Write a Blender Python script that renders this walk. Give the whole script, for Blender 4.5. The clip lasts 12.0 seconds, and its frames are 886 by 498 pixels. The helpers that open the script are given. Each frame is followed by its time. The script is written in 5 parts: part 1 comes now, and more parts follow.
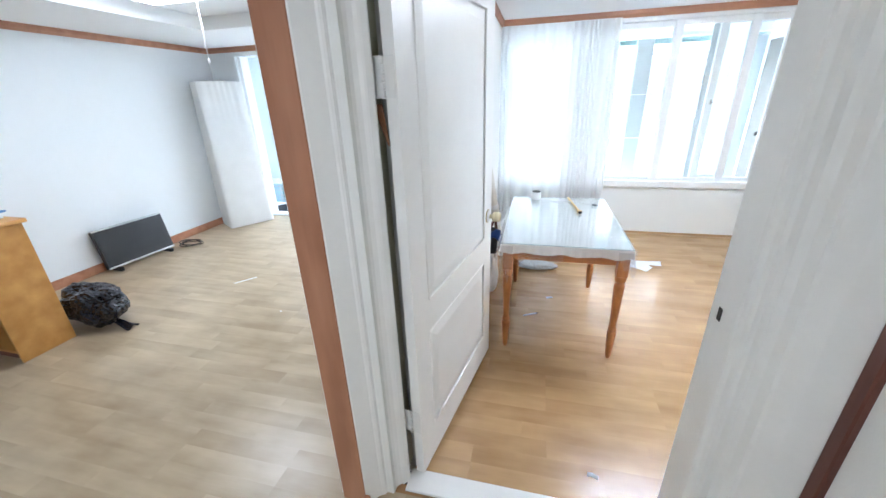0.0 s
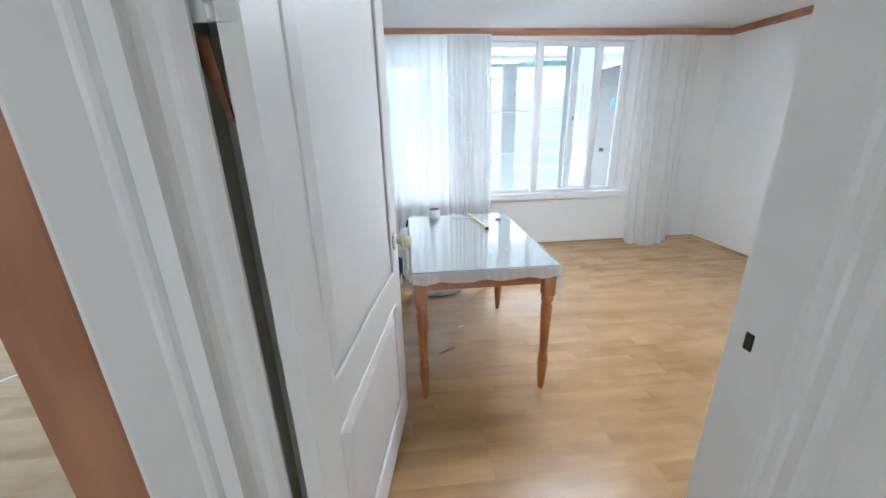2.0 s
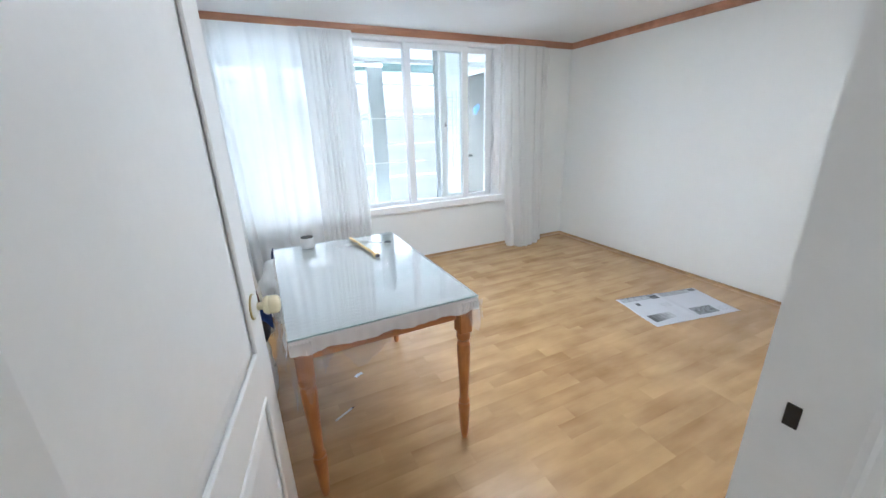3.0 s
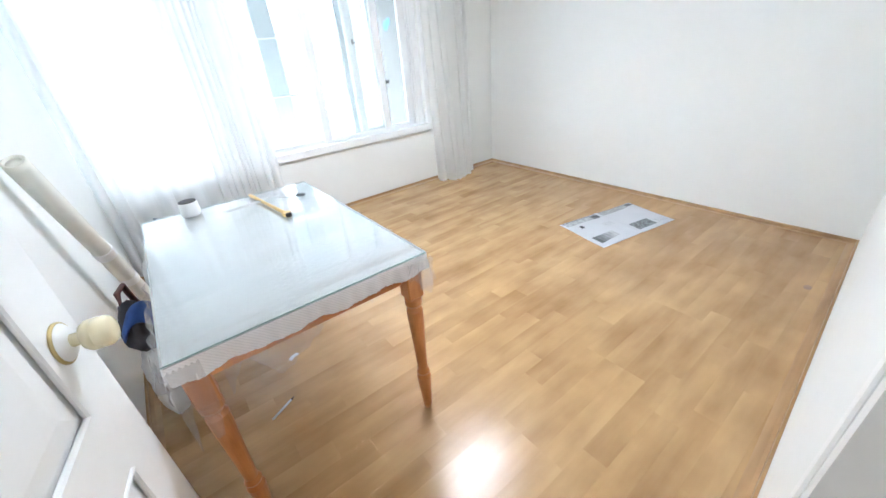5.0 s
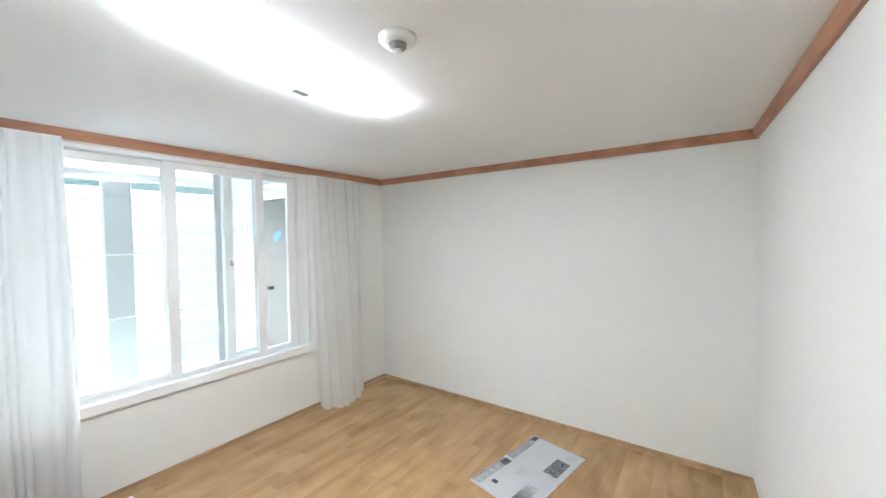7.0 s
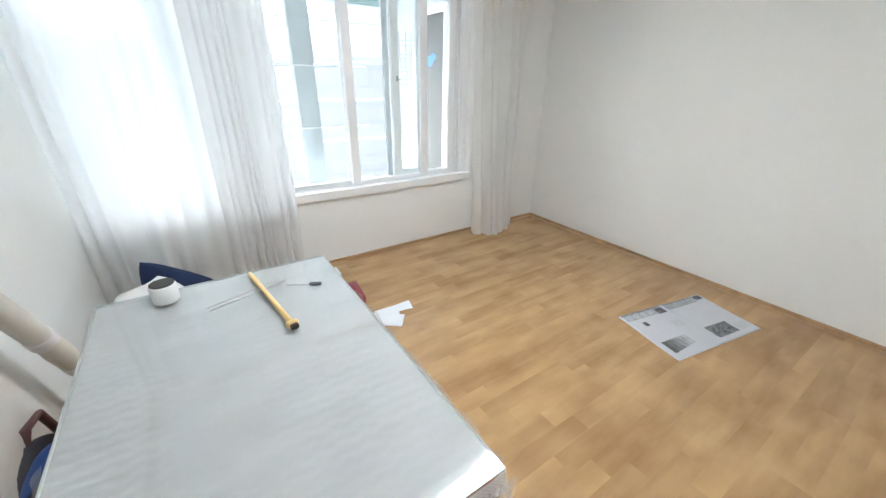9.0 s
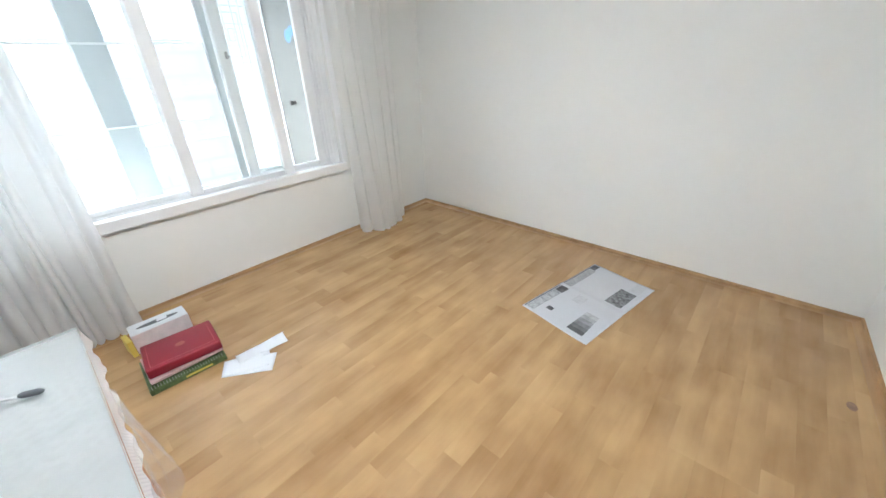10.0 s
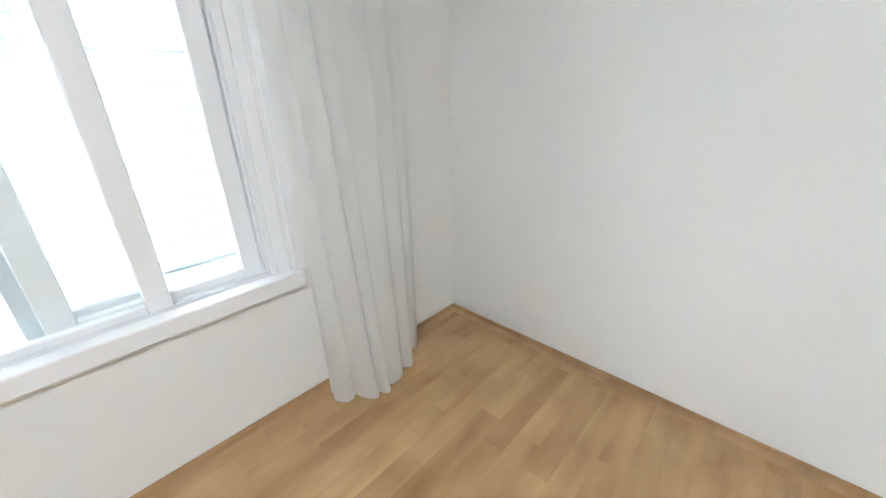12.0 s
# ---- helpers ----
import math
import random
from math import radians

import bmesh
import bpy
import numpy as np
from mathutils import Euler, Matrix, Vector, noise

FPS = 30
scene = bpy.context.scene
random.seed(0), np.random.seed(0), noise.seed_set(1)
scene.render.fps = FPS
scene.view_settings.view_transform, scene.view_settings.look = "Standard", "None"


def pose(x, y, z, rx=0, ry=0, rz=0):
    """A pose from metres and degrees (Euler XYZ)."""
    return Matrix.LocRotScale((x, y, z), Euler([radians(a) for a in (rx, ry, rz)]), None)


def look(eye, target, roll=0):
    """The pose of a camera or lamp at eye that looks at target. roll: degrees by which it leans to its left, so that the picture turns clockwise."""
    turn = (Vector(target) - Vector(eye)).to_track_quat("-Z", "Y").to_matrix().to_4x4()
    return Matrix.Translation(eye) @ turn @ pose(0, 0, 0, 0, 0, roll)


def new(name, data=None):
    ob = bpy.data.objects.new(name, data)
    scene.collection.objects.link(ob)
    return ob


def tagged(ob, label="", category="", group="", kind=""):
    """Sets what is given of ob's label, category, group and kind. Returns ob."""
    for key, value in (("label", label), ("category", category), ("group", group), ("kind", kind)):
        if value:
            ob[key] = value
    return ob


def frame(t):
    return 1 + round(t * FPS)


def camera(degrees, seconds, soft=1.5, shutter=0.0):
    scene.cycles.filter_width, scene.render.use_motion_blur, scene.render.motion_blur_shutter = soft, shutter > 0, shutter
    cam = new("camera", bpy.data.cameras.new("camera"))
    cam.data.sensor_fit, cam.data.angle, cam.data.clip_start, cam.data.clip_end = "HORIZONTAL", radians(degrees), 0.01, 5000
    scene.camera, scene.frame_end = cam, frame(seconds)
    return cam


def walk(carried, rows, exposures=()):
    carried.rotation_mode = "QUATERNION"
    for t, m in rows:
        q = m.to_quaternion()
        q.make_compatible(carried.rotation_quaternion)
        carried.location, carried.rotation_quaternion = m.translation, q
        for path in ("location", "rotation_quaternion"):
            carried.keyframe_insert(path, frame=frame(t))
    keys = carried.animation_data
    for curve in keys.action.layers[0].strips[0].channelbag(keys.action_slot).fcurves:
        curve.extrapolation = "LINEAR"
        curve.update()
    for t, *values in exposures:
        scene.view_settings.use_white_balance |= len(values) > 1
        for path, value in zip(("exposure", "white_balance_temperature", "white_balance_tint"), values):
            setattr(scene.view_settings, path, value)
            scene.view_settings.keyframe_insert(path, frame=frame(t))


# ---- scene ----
cam = camera(100.5, 12.0)
PATH = [
    (0, (-0.071, -0.171, 1.555), (-0.534, 1.622, 0.799), -1.9),
    (0.5, (-0.079, -0.076, 1.503), (-0.334, 1.778, 0.799), -0.5),
    (1, (-0.219, -0.071, 1.462), (-0.213, 1.812, 0.790), -2.5),
    (1.5, (-0.301, -0.010, 1.437), (-0.160, 1.871, 0.771), -0.8),
    (2, (-0.244, 0.272, 1.420), (-0.067, 2.155, 0.772), -1.3),
    (2.5, (-0.199, 0.488, 1.425), (0.098, 2.346, 0.747), -1.7),
    (3, (-0.224, 0.692, 1.411), (0.588, 2.408, 0.784), -1.7),
    (3.2, (-0.251, 0.754, 1.405), (0.748, 2.367, 0.775), -2.2),
    (4.8, (-0.159, 0.977, 1.324), (0.861, 2.383, 0.333), -3.6),
    (5, (-0.082, 0.993, 1.328), (0.949, 2.415, 0.372), -5.0),
    (5.2, (-0.012, 1.028, 1.35), (1.116, 2.384, 0.408), -4.9),
    (5.5, (0.119, 1.14, 1.336), (1.623, 2.156, 0.497), -3.7),
    (5.8, (0.221, 1.224, 1.439), (1.876, 2.03, 0.658), -3.8),
    (6, (0.243, 1.272, 1.48), (2.032, 2.011, 0.974), -1.9),
    (6.2, (0.215, 1.3, 1.53), (2.055, 2.055, 1.285), -1.2),
    (6.5, (0.214, 1.275, 1.633), (2.05, 2.068, 1.589), -2.7),
    (7, (0.188, 1.312, 1.638), (1.816, 2.471, 1.57), -0.7),
    (7.5, (0.1, 1.384, 1.643), (1.212, 3.046, 1.602), -0.3),
    (7.7, (0.056, 1.406, 1.633), (0.977, 3.182, 1.604), 0.0),
    (9.3, (0.16, 1.559, 1.384), (1.262, 2.882, 0.366), -1.3),
    (9.5, (0.252, 1.551, 1.366), (1.537, 2.681, 0.332), -2.2),
    (10, (0.551, 1.694, 1.377), (1.87, 2.884, 0.458), -2.0),
    (10.5, (0.844, 1.916, 1.327), (2.2, 3.139, 0.512), -3.2),
    (11, (1.155, 2.244, 1.316), (2.604, 3.381, 0.534), -2.7),
    (11.5, (1.468, 2.608, 1.323), (2.788, 3.903, 0.561), -2.3),
    (12, (1.741, 3.017, 1.278), (3.085, 4.281, 0.506), -1.3),
]
LIGHT = [(0, 2.10, 5550, 10), (0.5, 1.92, 5550, 10), (1.5, 1.74, 5550, 10), (2.5, 1.62, 5580, 10), (3, 1.68, 5600, 10), (5, 2.18, 5680, 10), (6.5, 1.93, 6000, 10), (7.5, 1.73, 6050, 10), (9.5, 1.68, 6050, 10), (10, 1.79, 6000, 10), (11, 1.79, 5950, 10), (12, 1.86, 5950, 10)]
walk(cam, [(t, look(eye, target, roll)) for t, eye, target, roll in PATH], LIGHT)

# ---- world, light, exposure ----
world = bpy.data.worlds.new("sky")
scene.world = world
world.use_nodes = True
wn = world.node_tree.nodes
sky = wn.new("ShaderNodeTexSky")
sky.sky_type, sky.sun_disc = "NISHITA", False
sky.sun_elevation, sky.sun_rotation = radians(48), radians(20)
haze = wn.new("ShaderNodeHueSaturation")               # thin cloud pales the blue
haze.inputs["Saturation"].default_value = 0.4
world.node_tree.links.new(sky.outputs[0], haze.inputs["Color"])
world.node_tree.links.new(haze.outputs[0], wn["Background"].inputs[0])
wn["Background"].inputs[1].default_value = 0.12
sun = new("sun", bpy.data.lights.new("sun", "SUN"))
sun.data.energy, sun.data.angle, sun.data.color = 0.8, radians(12), (1.0, 0.96, 0.9)
sun.matrix_world = look((4, 14, 18), (2, 4, 0))

SKYLOW, SKYHIGH = 0.34, 6.4                            # glow strength of the backdrop card, low and high

# ---- room sizes (metres) ----
XL, XR, YD, YW, H = -0.52, 3.30, 1.04, 4.40, 2.30      # bedroom
YJ = 0.922                                             # bedroom face of the door wall at the door, which runs a little askew
YH = 0.85                                              # hall face of the door wall
LX, LH = -4.37, 2.25                                   # living room
BX0, BX1, BY0, BY1, BZ, BH = -6.0, 3.05, 4.60, 6.75, -0.10, 2.42   # balcony
WX0, WX1, WZ0, WZ1 = -0.505, 2.315, 0.58, 2.235          # bedroom window opening
DX0, DX1, DH = -0.512, 0.48, 2.06                       # door opening


# ---- materials ----
def mat(name, color, rough=0.5, metal=0.0, vary=0.06, scale=6.0, bump=0.0, bscale=60.0, spec=0.5, stretch=(1, 1, 1), detail=4.0):
    """A surface with colour variation at two scales and fine relief."""
    m = bpy.data.materials.new(name)
    m.use_nodes = True
    n, l = m.node_tree.nodes, m.node_tree.links
    b = n["Principled BSDF"]
    b.inputs["Roughness"].default_value, b.inputs["Metallic"].default_value = rough, metal
    b.inputs["Specular IOR Level"].default_value = spec
    tc, mp = n.new("ShaderNodeTexCoord"), n.new("ShaderNodeMapping")
    mp.inputs["Scale"].default_value = stretch
    l.new(tc.outputs["Object"], mp.inputs[0])
    coarse, fine = n.new("ShaderNodeTexNoise"), n.new("ShaderNodeTexNoise")
    coarse.inputs["Scale"].default_value, coarse.inputs["Detail"].default_value = scale, detail
    fine.inputs["Scale"].default_value, fine.inputs["Detail"].default_value = scale * 9, 3
    for t in (coarse, fine):
        l.new(mp.outputs[0], t.inputs["Vector"])
    add = n.new("ShaderNodeMath")
    add.operation = "MULTIPLY_ADD"
    add.inputs[1].default_value = 0.4
    l.new(fine.outputs[0], add.inputs[0])
    l.new(coarse.outputs[0], add.inputs[2])
    ramp = n.new("ShaderNodeMapRange")
    ramp.inputs[1].default_value, ramp.inputs[2].default_value = 0.45, 0.95
    l.new(add.outputs[0], ramp.inputs[0])
    mix = n.new("ShaderNodeMix")
    mix.data_type = "RGBA"
    mix.inputs[6].default_value = (*[max(0, c * (1 - vary)) for c in color], 1)
    mix.inputs[7].default_value = (*[min(1, c * (1 + vary)) for c in color], 1)
    l.new(ramp.outputs[0], mix.inputs[0])
    l.new(mix.outputs[2], b.inputs["Base Color"])
    rr = n.new("ShaderNodeMapRange")
    rr.inputs[3].default_value, rr.inputs[4].default_value = max(0.02, rough - 0.02), min(1, rough + 0.03)
    l.new(coarse.outputs[0], rr.inputs[0])
    l.new(rr.outputs[0], b.inputs["Roughness"])
    if bump:
        bt, bp = n.new("ShaderNodeTexNoise"), n.new("ShaderNodeBump")
        bt.inputs["Scale"].default_value, bt.inputs["Detail"].default_value = bscale, 4
        bp.inputs["Strength"].default_value, bp.inputs["Distance"].default_value = bump, 0.002
        l.new(mp.outputs[0], bt.inputs["Vector"])
        l.new(bt.outputs[0], bp.inputs["Height"])
        l.new(bp.outputs[0], b.inputs["Normal"])
    return m


def wood(name, dark, light, rough, planks=False, grain=1.0, upright=False):
    """Wood grain along x, or z when upright; with planks, each piece takes its own shade and cut."""
    m = bpy.data.materials.new(name)
    m.use_nodes = True
    n, l = m.node_tree.nodes, m.node_tree.links
    b = n["Principled BSDF"]
    tc = n.new("ShaderNodeTexCoord")
    vec = tc.outputs["Object"]
    oi, geo, s = n.new("ShaderNodeObjectInfo"), n.new("ShaderNodeNewGeometry"), n.new("ShaderNodeMath")
    fr = n.new("ShaderNodeMath")
    fr.operation = "FRACT"
    l.new(oi.outputs["Random"], s.inputs[0])
    l.new(geo.outputs["Random Per Island"], s.inputs[1])
    l.new(s.outputs[0], fr.inputs[0])
    if planks:
        off = n.new("ShaderNodeVectorMath")
        off.operation = "MULTIPLY_ADD"
        comb = n.new("ShaderNodeCombineXYZ")
        for i in range(3):
            l.new(fr.outputs[0], comb.inputs[i])
        off.inputs[1].default_value = (3.7, 2.3, 5.1)
        l.new(comb.outputs[0], off.inputs[0])
        l.new(vec, off.inputs[2])
        vec = off.outputs[0]
    mp = n.new("ShaderNodeMapping")
    mp.inputs["Scale"].default_value = (7 * grain, 7 * grain, 1.6 * grain) if upright else (1.6 * grain, 7 * grain, 7 * grain)
    l.new(vec, mp.inputs[0])
    big, fine = n.new("ShaderNodeTexNoise"), n.new("ShaderNodeTexNoise")
    big.inputs["Scale"].default_value, big.inputs["Detail"].default_value, big.inputs["Distortion"].default_value = 1.3, 3, 0.0
    mp2 = n.new("ShaderNodeMapping")
    mp2.inputs["Scale"].default_value = (90 * grain, 90 * grain, 4 * grain) if upright else (4 * grain, 90 * grain, 90 * grain)
    l.new(vec, mp2.inputs[0])
    fine.inputs["Scale"].default_value, fine.inputs["Detail"].default_value = 1.5, 3
    l.new(mp.outputs[0], big.inputs["Vector"])
    l.new(mp2.outputs[0], fine.inputs["Vector"])
    a = n.new("ShaderNodeMath")
    a.operation = "MULTIPLY_ADD"
    a.inputs[1].default_value = 0.08
    l.new(fine.outputs[0], a.inputs[0])
    l.new(big.outputs[0], a.inputs[2])
    if planks:
        a2 = n.new("ShaderNodeMath")
        a2.operation = "MULTIPLY_ADD"
        a2.inputs[1].default_value = 0.15
        l.new(fr.outputs[0], a2.inputs[0])
        l.new(a.outputs[0], a2.inputs[2])
        a = a2
    if planks:
        patch = n.new("ShaderNodeTexNoise")
        patch.inputs["Scale"].default_value, patch.inputs["Detail"].default_value = 3.2, 3
        l.new(geo.outputs["Position"], patch.inputs["Vector"])
        a3 = n.new("ShaderNodeMath")
        a3.operation = "MULTIPLY_ADD"
        a3.inputs[1].default_value = 0.75
        l.new(patch.outputs[0], a3.inputs[0])
        l.new(a.outputs[0], a3.inputs[2])
        a = a3
    mr = n.new("ShaderNodeMapRange")
    mr.inputs[1].default_value, mr.inputs[2].default_value = (0.50, 1.42) if planks else (0.4, 0.8)
    l.new(a.outputs[0], mr.inputs[0])
    mix = n.new("ShaderNodeMix")
    mix.data_type = "RGBA"
    mix.inputs[6].default_value, mix.inputs[7].default_value = (*dark, 1), (*light, 1)
    l.new(mr.outputs[0], mix.inputs[0])
    l.new(mix.outputs[2], b.inputs["Base Color"])
    worn = n.new("ShaderNodeTexNoise")
    worn.inputs["Scale"].default_value = 2.3
    l.new(geo.outputs["Position"], worn.inputs["Vector"])
    rr = n.new("ShaderNodeMapRange")
    rr.inputs[3].default_value, rr.inputs[4].default_value = (rough - 0.02, rough + 0.02) if planks else (rough - 0.02, rough + 0.06)
    l.new(worn.outputs[0], rr.inputs[0])
    l.new(rr.outputs[0], b.inputs["Roughness"])
    bp = n.new("ShaderNodeBump")
    bp.inputs["Strength"].default_value, bp.inputs["Distance"].default_value = 0.06, 0.001
    l.new(fine.outputs[0], bp.inputs["Height"])
    if not planks:
        l.new(bp.outputs[0], b.inputs["Normal"])
    return m


def glass(name, tint=(1, 1, 1), rough=0.0, gloss=0.9):
    """Thin clear pane: lets light straight through, with more gloss at low angles, alike from both sides."""
    m = bpy.data.materials.new(name)
    m.use_nodes = True
    n, l = m.node_tree.nodes, m.node_tree.links
    n.remove(n["Principled BSDF"])
    tr, gl, mx, lw, pw, ad = n.new("ShaderNodeBsdfTransparent"), n.new("ShaderNodeBsdfGlossy"), n.new("ShaderNodeMixShader"), n.new("ShaderNodeLayerWeight"), n.new("ShaderNodeMath"), n.new("ShaderNodeMath")
    tr.inputs[0].default_value = (*tint, 1)
    gl.inputs["Roughness"].default_value = rough
    lw.inputs[0].default_value = 0.5
    pw.operation, ad.operation = "POWER", "MULTIPLY_ADD"
    pw.inputs[1].default_value = 4.0
    ad.inputs[1].default_value, ad.inputs[2].default_value = gloss, 0.035
    l.new(lw.outputs["Facing"], pw.inputs[0])
    l.new(pw.outputs[0], ad.inputs[0])
    l.new(ad.outputs[0], mx.inputs[0])
    l.new(tr.outputs[0], mx.inputs[1])
    l.new(gl.outputs[0], mx.inputs[2])
    l.new(mx.outputs[0], n["Material Output"].inputs[0])
    return m


def cloth(name, color, through_amount, weave=500.0, clear=0.0):
    """Woven cloth that lets some light through; clear: how much shows between the threads."""
    m = mat(name, color, 0.9, vary=0.03, bump=0.25, bscale=weave, spec=0.1)
    n, l = m.node_tree.nodes, m.node_tree.links
    b = n["Principled BSDF"]
    t, mx = n.new("ShaderNodeBsdfTranslucent"), n.new("ShaderNodeMixShader")
    t.inputs[0].default_value = (*color, 1)
    mx.inputs[0].default_value = through_amount
    l.new(b.outputs[0], mx.inputs[1])
    l.new(t.outputs[0], mx.inputs[2])
    last = mx
    if clear:
        tp, m2 = n.new("ShaderNodeBsdfTransparent"), n.new("ShaderNodeMixShader")
        m2.inputs[0].default_value = clear
        l.new(mx.outputs[0], m2.inputs[1])
        l.new(tp.outputs[0], m2.inputs[2])
        last = m2
    l.new(last.outputs[0], n["Material Output"].inputs[0])
    return m


def glow(name, color, strength):
    m = bpy.data.materials.new(name)
    m.use_nodes = True
    b = m.node_tree.nodes["Principled BSDF"]
    b.inputs["Base Color"].default_value = (*color, 1)
    b.inputs["Emission Color"].default_value = (*color, 1)
    b.inputs["Emission Strength"].default_value = strength
    return m


WALLPAPER = mat("wallpaper_embossed", (0.85, 0.857, 0.828), 0.62, vary=0.015, scale=1.5, bump=0.35, bscale=170, spec=0.35)
CEILING = mat("ceiling_paper", (0.82, 0.825, 0.82), 0.8, vary=0.012, scale=2, bump=0.2, bscale=140, spec=0.2)
LIVPAPER = mat("wallpaper_pale_blue_white", (0.80, 0.83, 0.84), 0.7, vary=0.015, scale=1.5, bump=0.3, bscale=150, spec=0.3)
PAINT = mat("door_paint_white", (0.87, 0.865, 0.84), 0.38, vary=0.025, scale=5, bump=0.08, bscale=25)
PVC = mat("window_frame_white", (0.88, 0.885, 0.88), 0.36, vary=0.02, scale=4)
PVC_OUT = mat("balcony_frame_grey", (0.56, 0.60, 0.61), 0.38, vary=0.05, scale=4)
TRIM = wood("trim_brown_wood", (0.36, 0.16, 0.085), (0.52, 0.265, 0.155), 0.42)
TRIMUP = wood("trim_brown_wood_upright", (0.36, 0.16, 0.085), (0.52, 0.265, 0.155), 0.42, upright=True)
# the trim wood with shadow put into its colour; also the cabinet plinth
DARKTRIM = wood("trim_brown_wood_shaded", (0.11, 0.035, 0.025), (0.19, 0.065, 0.045), 0.42, upright=True)
FLOOR = wood("floor_vinyl_oak", (0.27, 0.14, 0.055), (0.585, 0.39, 0.185), 0.25, planks=True)
FLOORL = wood("floor_vinyl_oak_greyed", (0.27, 0.19, 0.105), (0.585, 0.475, 0.32), 0.30, planks=True)
FLOORBASE = mat("floor_joint", (0.38, 0.21, 0.09), 0.4)
SKIRT = wood("skirting_vinyl_oak", (0.33, 0.19, 0.08), (0.52, 0.33, 0.155), 0.36)
TABLELEG = wood("table_orange_wood_upright", (0.36, 0.12, 0.03), (0.60, 0.25, 0.075), 0.36, grain=2, upright=True)
TABLEWOOD = wood("table_orange_wood", (0.36, 0.12, 0.03), (0.60, 0.25, 0.075), 0.36, grain=2)
CABWOOD = wood("cabinet_maple", (0.52, 0.25, 0.06), (0.68, 0.37, 0.11), 0.38)
CLOTH = mat("tablecloth_white", (0.46, 0.465, 0.455), 0.65, vary=0.09, scale=11, bump=0.9, bscale=70, stretch=(0.45, 1.6, 1))
LACE = cloth("lace_white", (0.92, 0.91, 0.89), 0.4, weave=240)
n, l = LACE.node_tree.nodes, LACE.node_tree.links
wv, rp, tp, ms, tcl_ = n.new("ShaderNodeTexWave"), n.new("ShaderNodeMapRange"), n.new("ShaderNodeBsdfTransparent"), n.new("ShaderNodeMixShader"), n.new("ShaderNodeTexCoord")
wv.bands_direction = "DIAGONAL"
wv.inputs["Scale"].default_value, wv.inputs["Distortion"].default_value, wv.inputs["Detail Scale"].default_value = 60.0, 2.5, 3.0
rp.inputs[1].default_value, rp.inputs[2].default_value, rp.inputs[4].default_value = 0.5, 0.95, 0.10
l.new(tcl_.outputs["Object"], wv.inputs["Vector"])
l.new(wv.outputs["Fac"], rp.inputs[0])
l.new(rp.outputs[0], ms.inputs[0])
l.new(n["Material Output"].inputs[0].links[0].from_socket, ms.inputs[1])
l.new(tp.outputs[0], ms.inputs[2])
l.new(ms.outputs[0], n["Material Output"].inputs[0])
FILM = cloth("clear_plastic_film", (0.88, 0.88, 0.88), 0.5, clear=0.80)
PANE = glass("window_glass", (0.97, 0.99, 0.99))
TABLEGLASS = glass("table_glass", (0.985, 0.996, 0.994), 0.07)
PALEEDGE = mat("glass_edge_pale", (0.60, 0.66, 0.64), 0.3)
GLASSEDGE = mat("glass_edge_green", (0.26, 0.36, 0.33), 0.15)
SHEER = cloth("curtain_sheer_white", (0.87, 0.87, 0.86), 0.55, clear=0.14)
DRAPE = cloth("curtain_white", (0.93, 0.93, 0.91), 0.62, clear=0.06)
COVER = cloth("cover_cloth_white", (0.84, 0.85, 0.84), 0.1)
METAL = mat("steel", (0.55, 0.55, 0.54), 0.3, 1.0, vary=0.08)
BRASS = mat("brass_dull", (0.52, 0.42, 0.20), 0.35, 1.0, vary=0.1)
DARKMETAL = mat("dark_iron", (0.05, 0.045, 0.04), 0.45, 0.8)
IVORY = mat("ivory_plastic", (0.74, 0.66, 0.44), 0.25, vary=0.04)
WHITEPL = mat("white_plastic", (0.80, 0.80, 0.78), 0.4, vary=0.02)
GREYPL = mat("grey_plastic", (0.35, 0.35, 0.34), 0.45)
BLACKPL = mat("black_plastic", (0.012, 0.012, 0.013), 0.35, vary=0.2)
SCREEN = mat("tv_screen_black", (0.02, 0.021, 0.023), 0.25, vary=0.1)
BAGPL = mat("black_bag_film", (0.012, 0.012, 0.018), 0.22, vary=0.3, bump=1.0, bscale=16)
NEWS = mat("newsprint", (0.56, 0.57, 0.59), 0.85, vary=0.03, bump=0.2, bscale=40)
INKGREY = mat("ink_grey", (0.34, 0.35, 0.36), 0.85, vary=0.35, scale=60)
INKMID = mat("ink_mid", (0.43, 0.44, 0.455), 0.85, vary=0.3, scale=90)
INKDARK = mat("ink_dark", (0.09, 0.09, 0.095), 0.8, vary=0.7, scale=25)
PHOTOGRAIN = mat("photo_grain", (0.17, 0.175, 0.18), 0.8, vary=1.0, scale=45)
PAPER = mat("paper_white", (0.80, 0.82, 0.85), 0.8, vary=0.02)
RED = mat("red_leatherette", (0.26, 0.010, 0.026), 0.35, vary=0.15, scale=9, bump=0.4, bscale=300)
PINKEDGE = mat("page_block_pink", (0.66, 0.45, 0.44), 0.8, vary=0.12, scale=60, stretch=(1, 1, 14))
GREEN = mat("green_cover", (0.09, 0.14, 0.05), 0.5, vary=0.5, scale=40)
YELLOW = mat("yellow_card", (0.72, 0.58, 0.12), 0.6)
REDLINE = mat("red_tooling", (0.48, 0.10, 0.10), 0.3)
GILT = mat("gilt_print", (0.42, 0.12, 0.09), 0.4, vary=0.2)
TISSUE = mat("tissue_box_pink_white", (0.74, 0.66, 0.66), 0.55, vary=0.10, scale=20)
TISSUETOP = mat("tissue_box_top", (0.74, 0.77, 0.79), 0.5)
DARKGREY = mat("dark_grey_print", (0.10, 0.11, 0.12), 0.5)
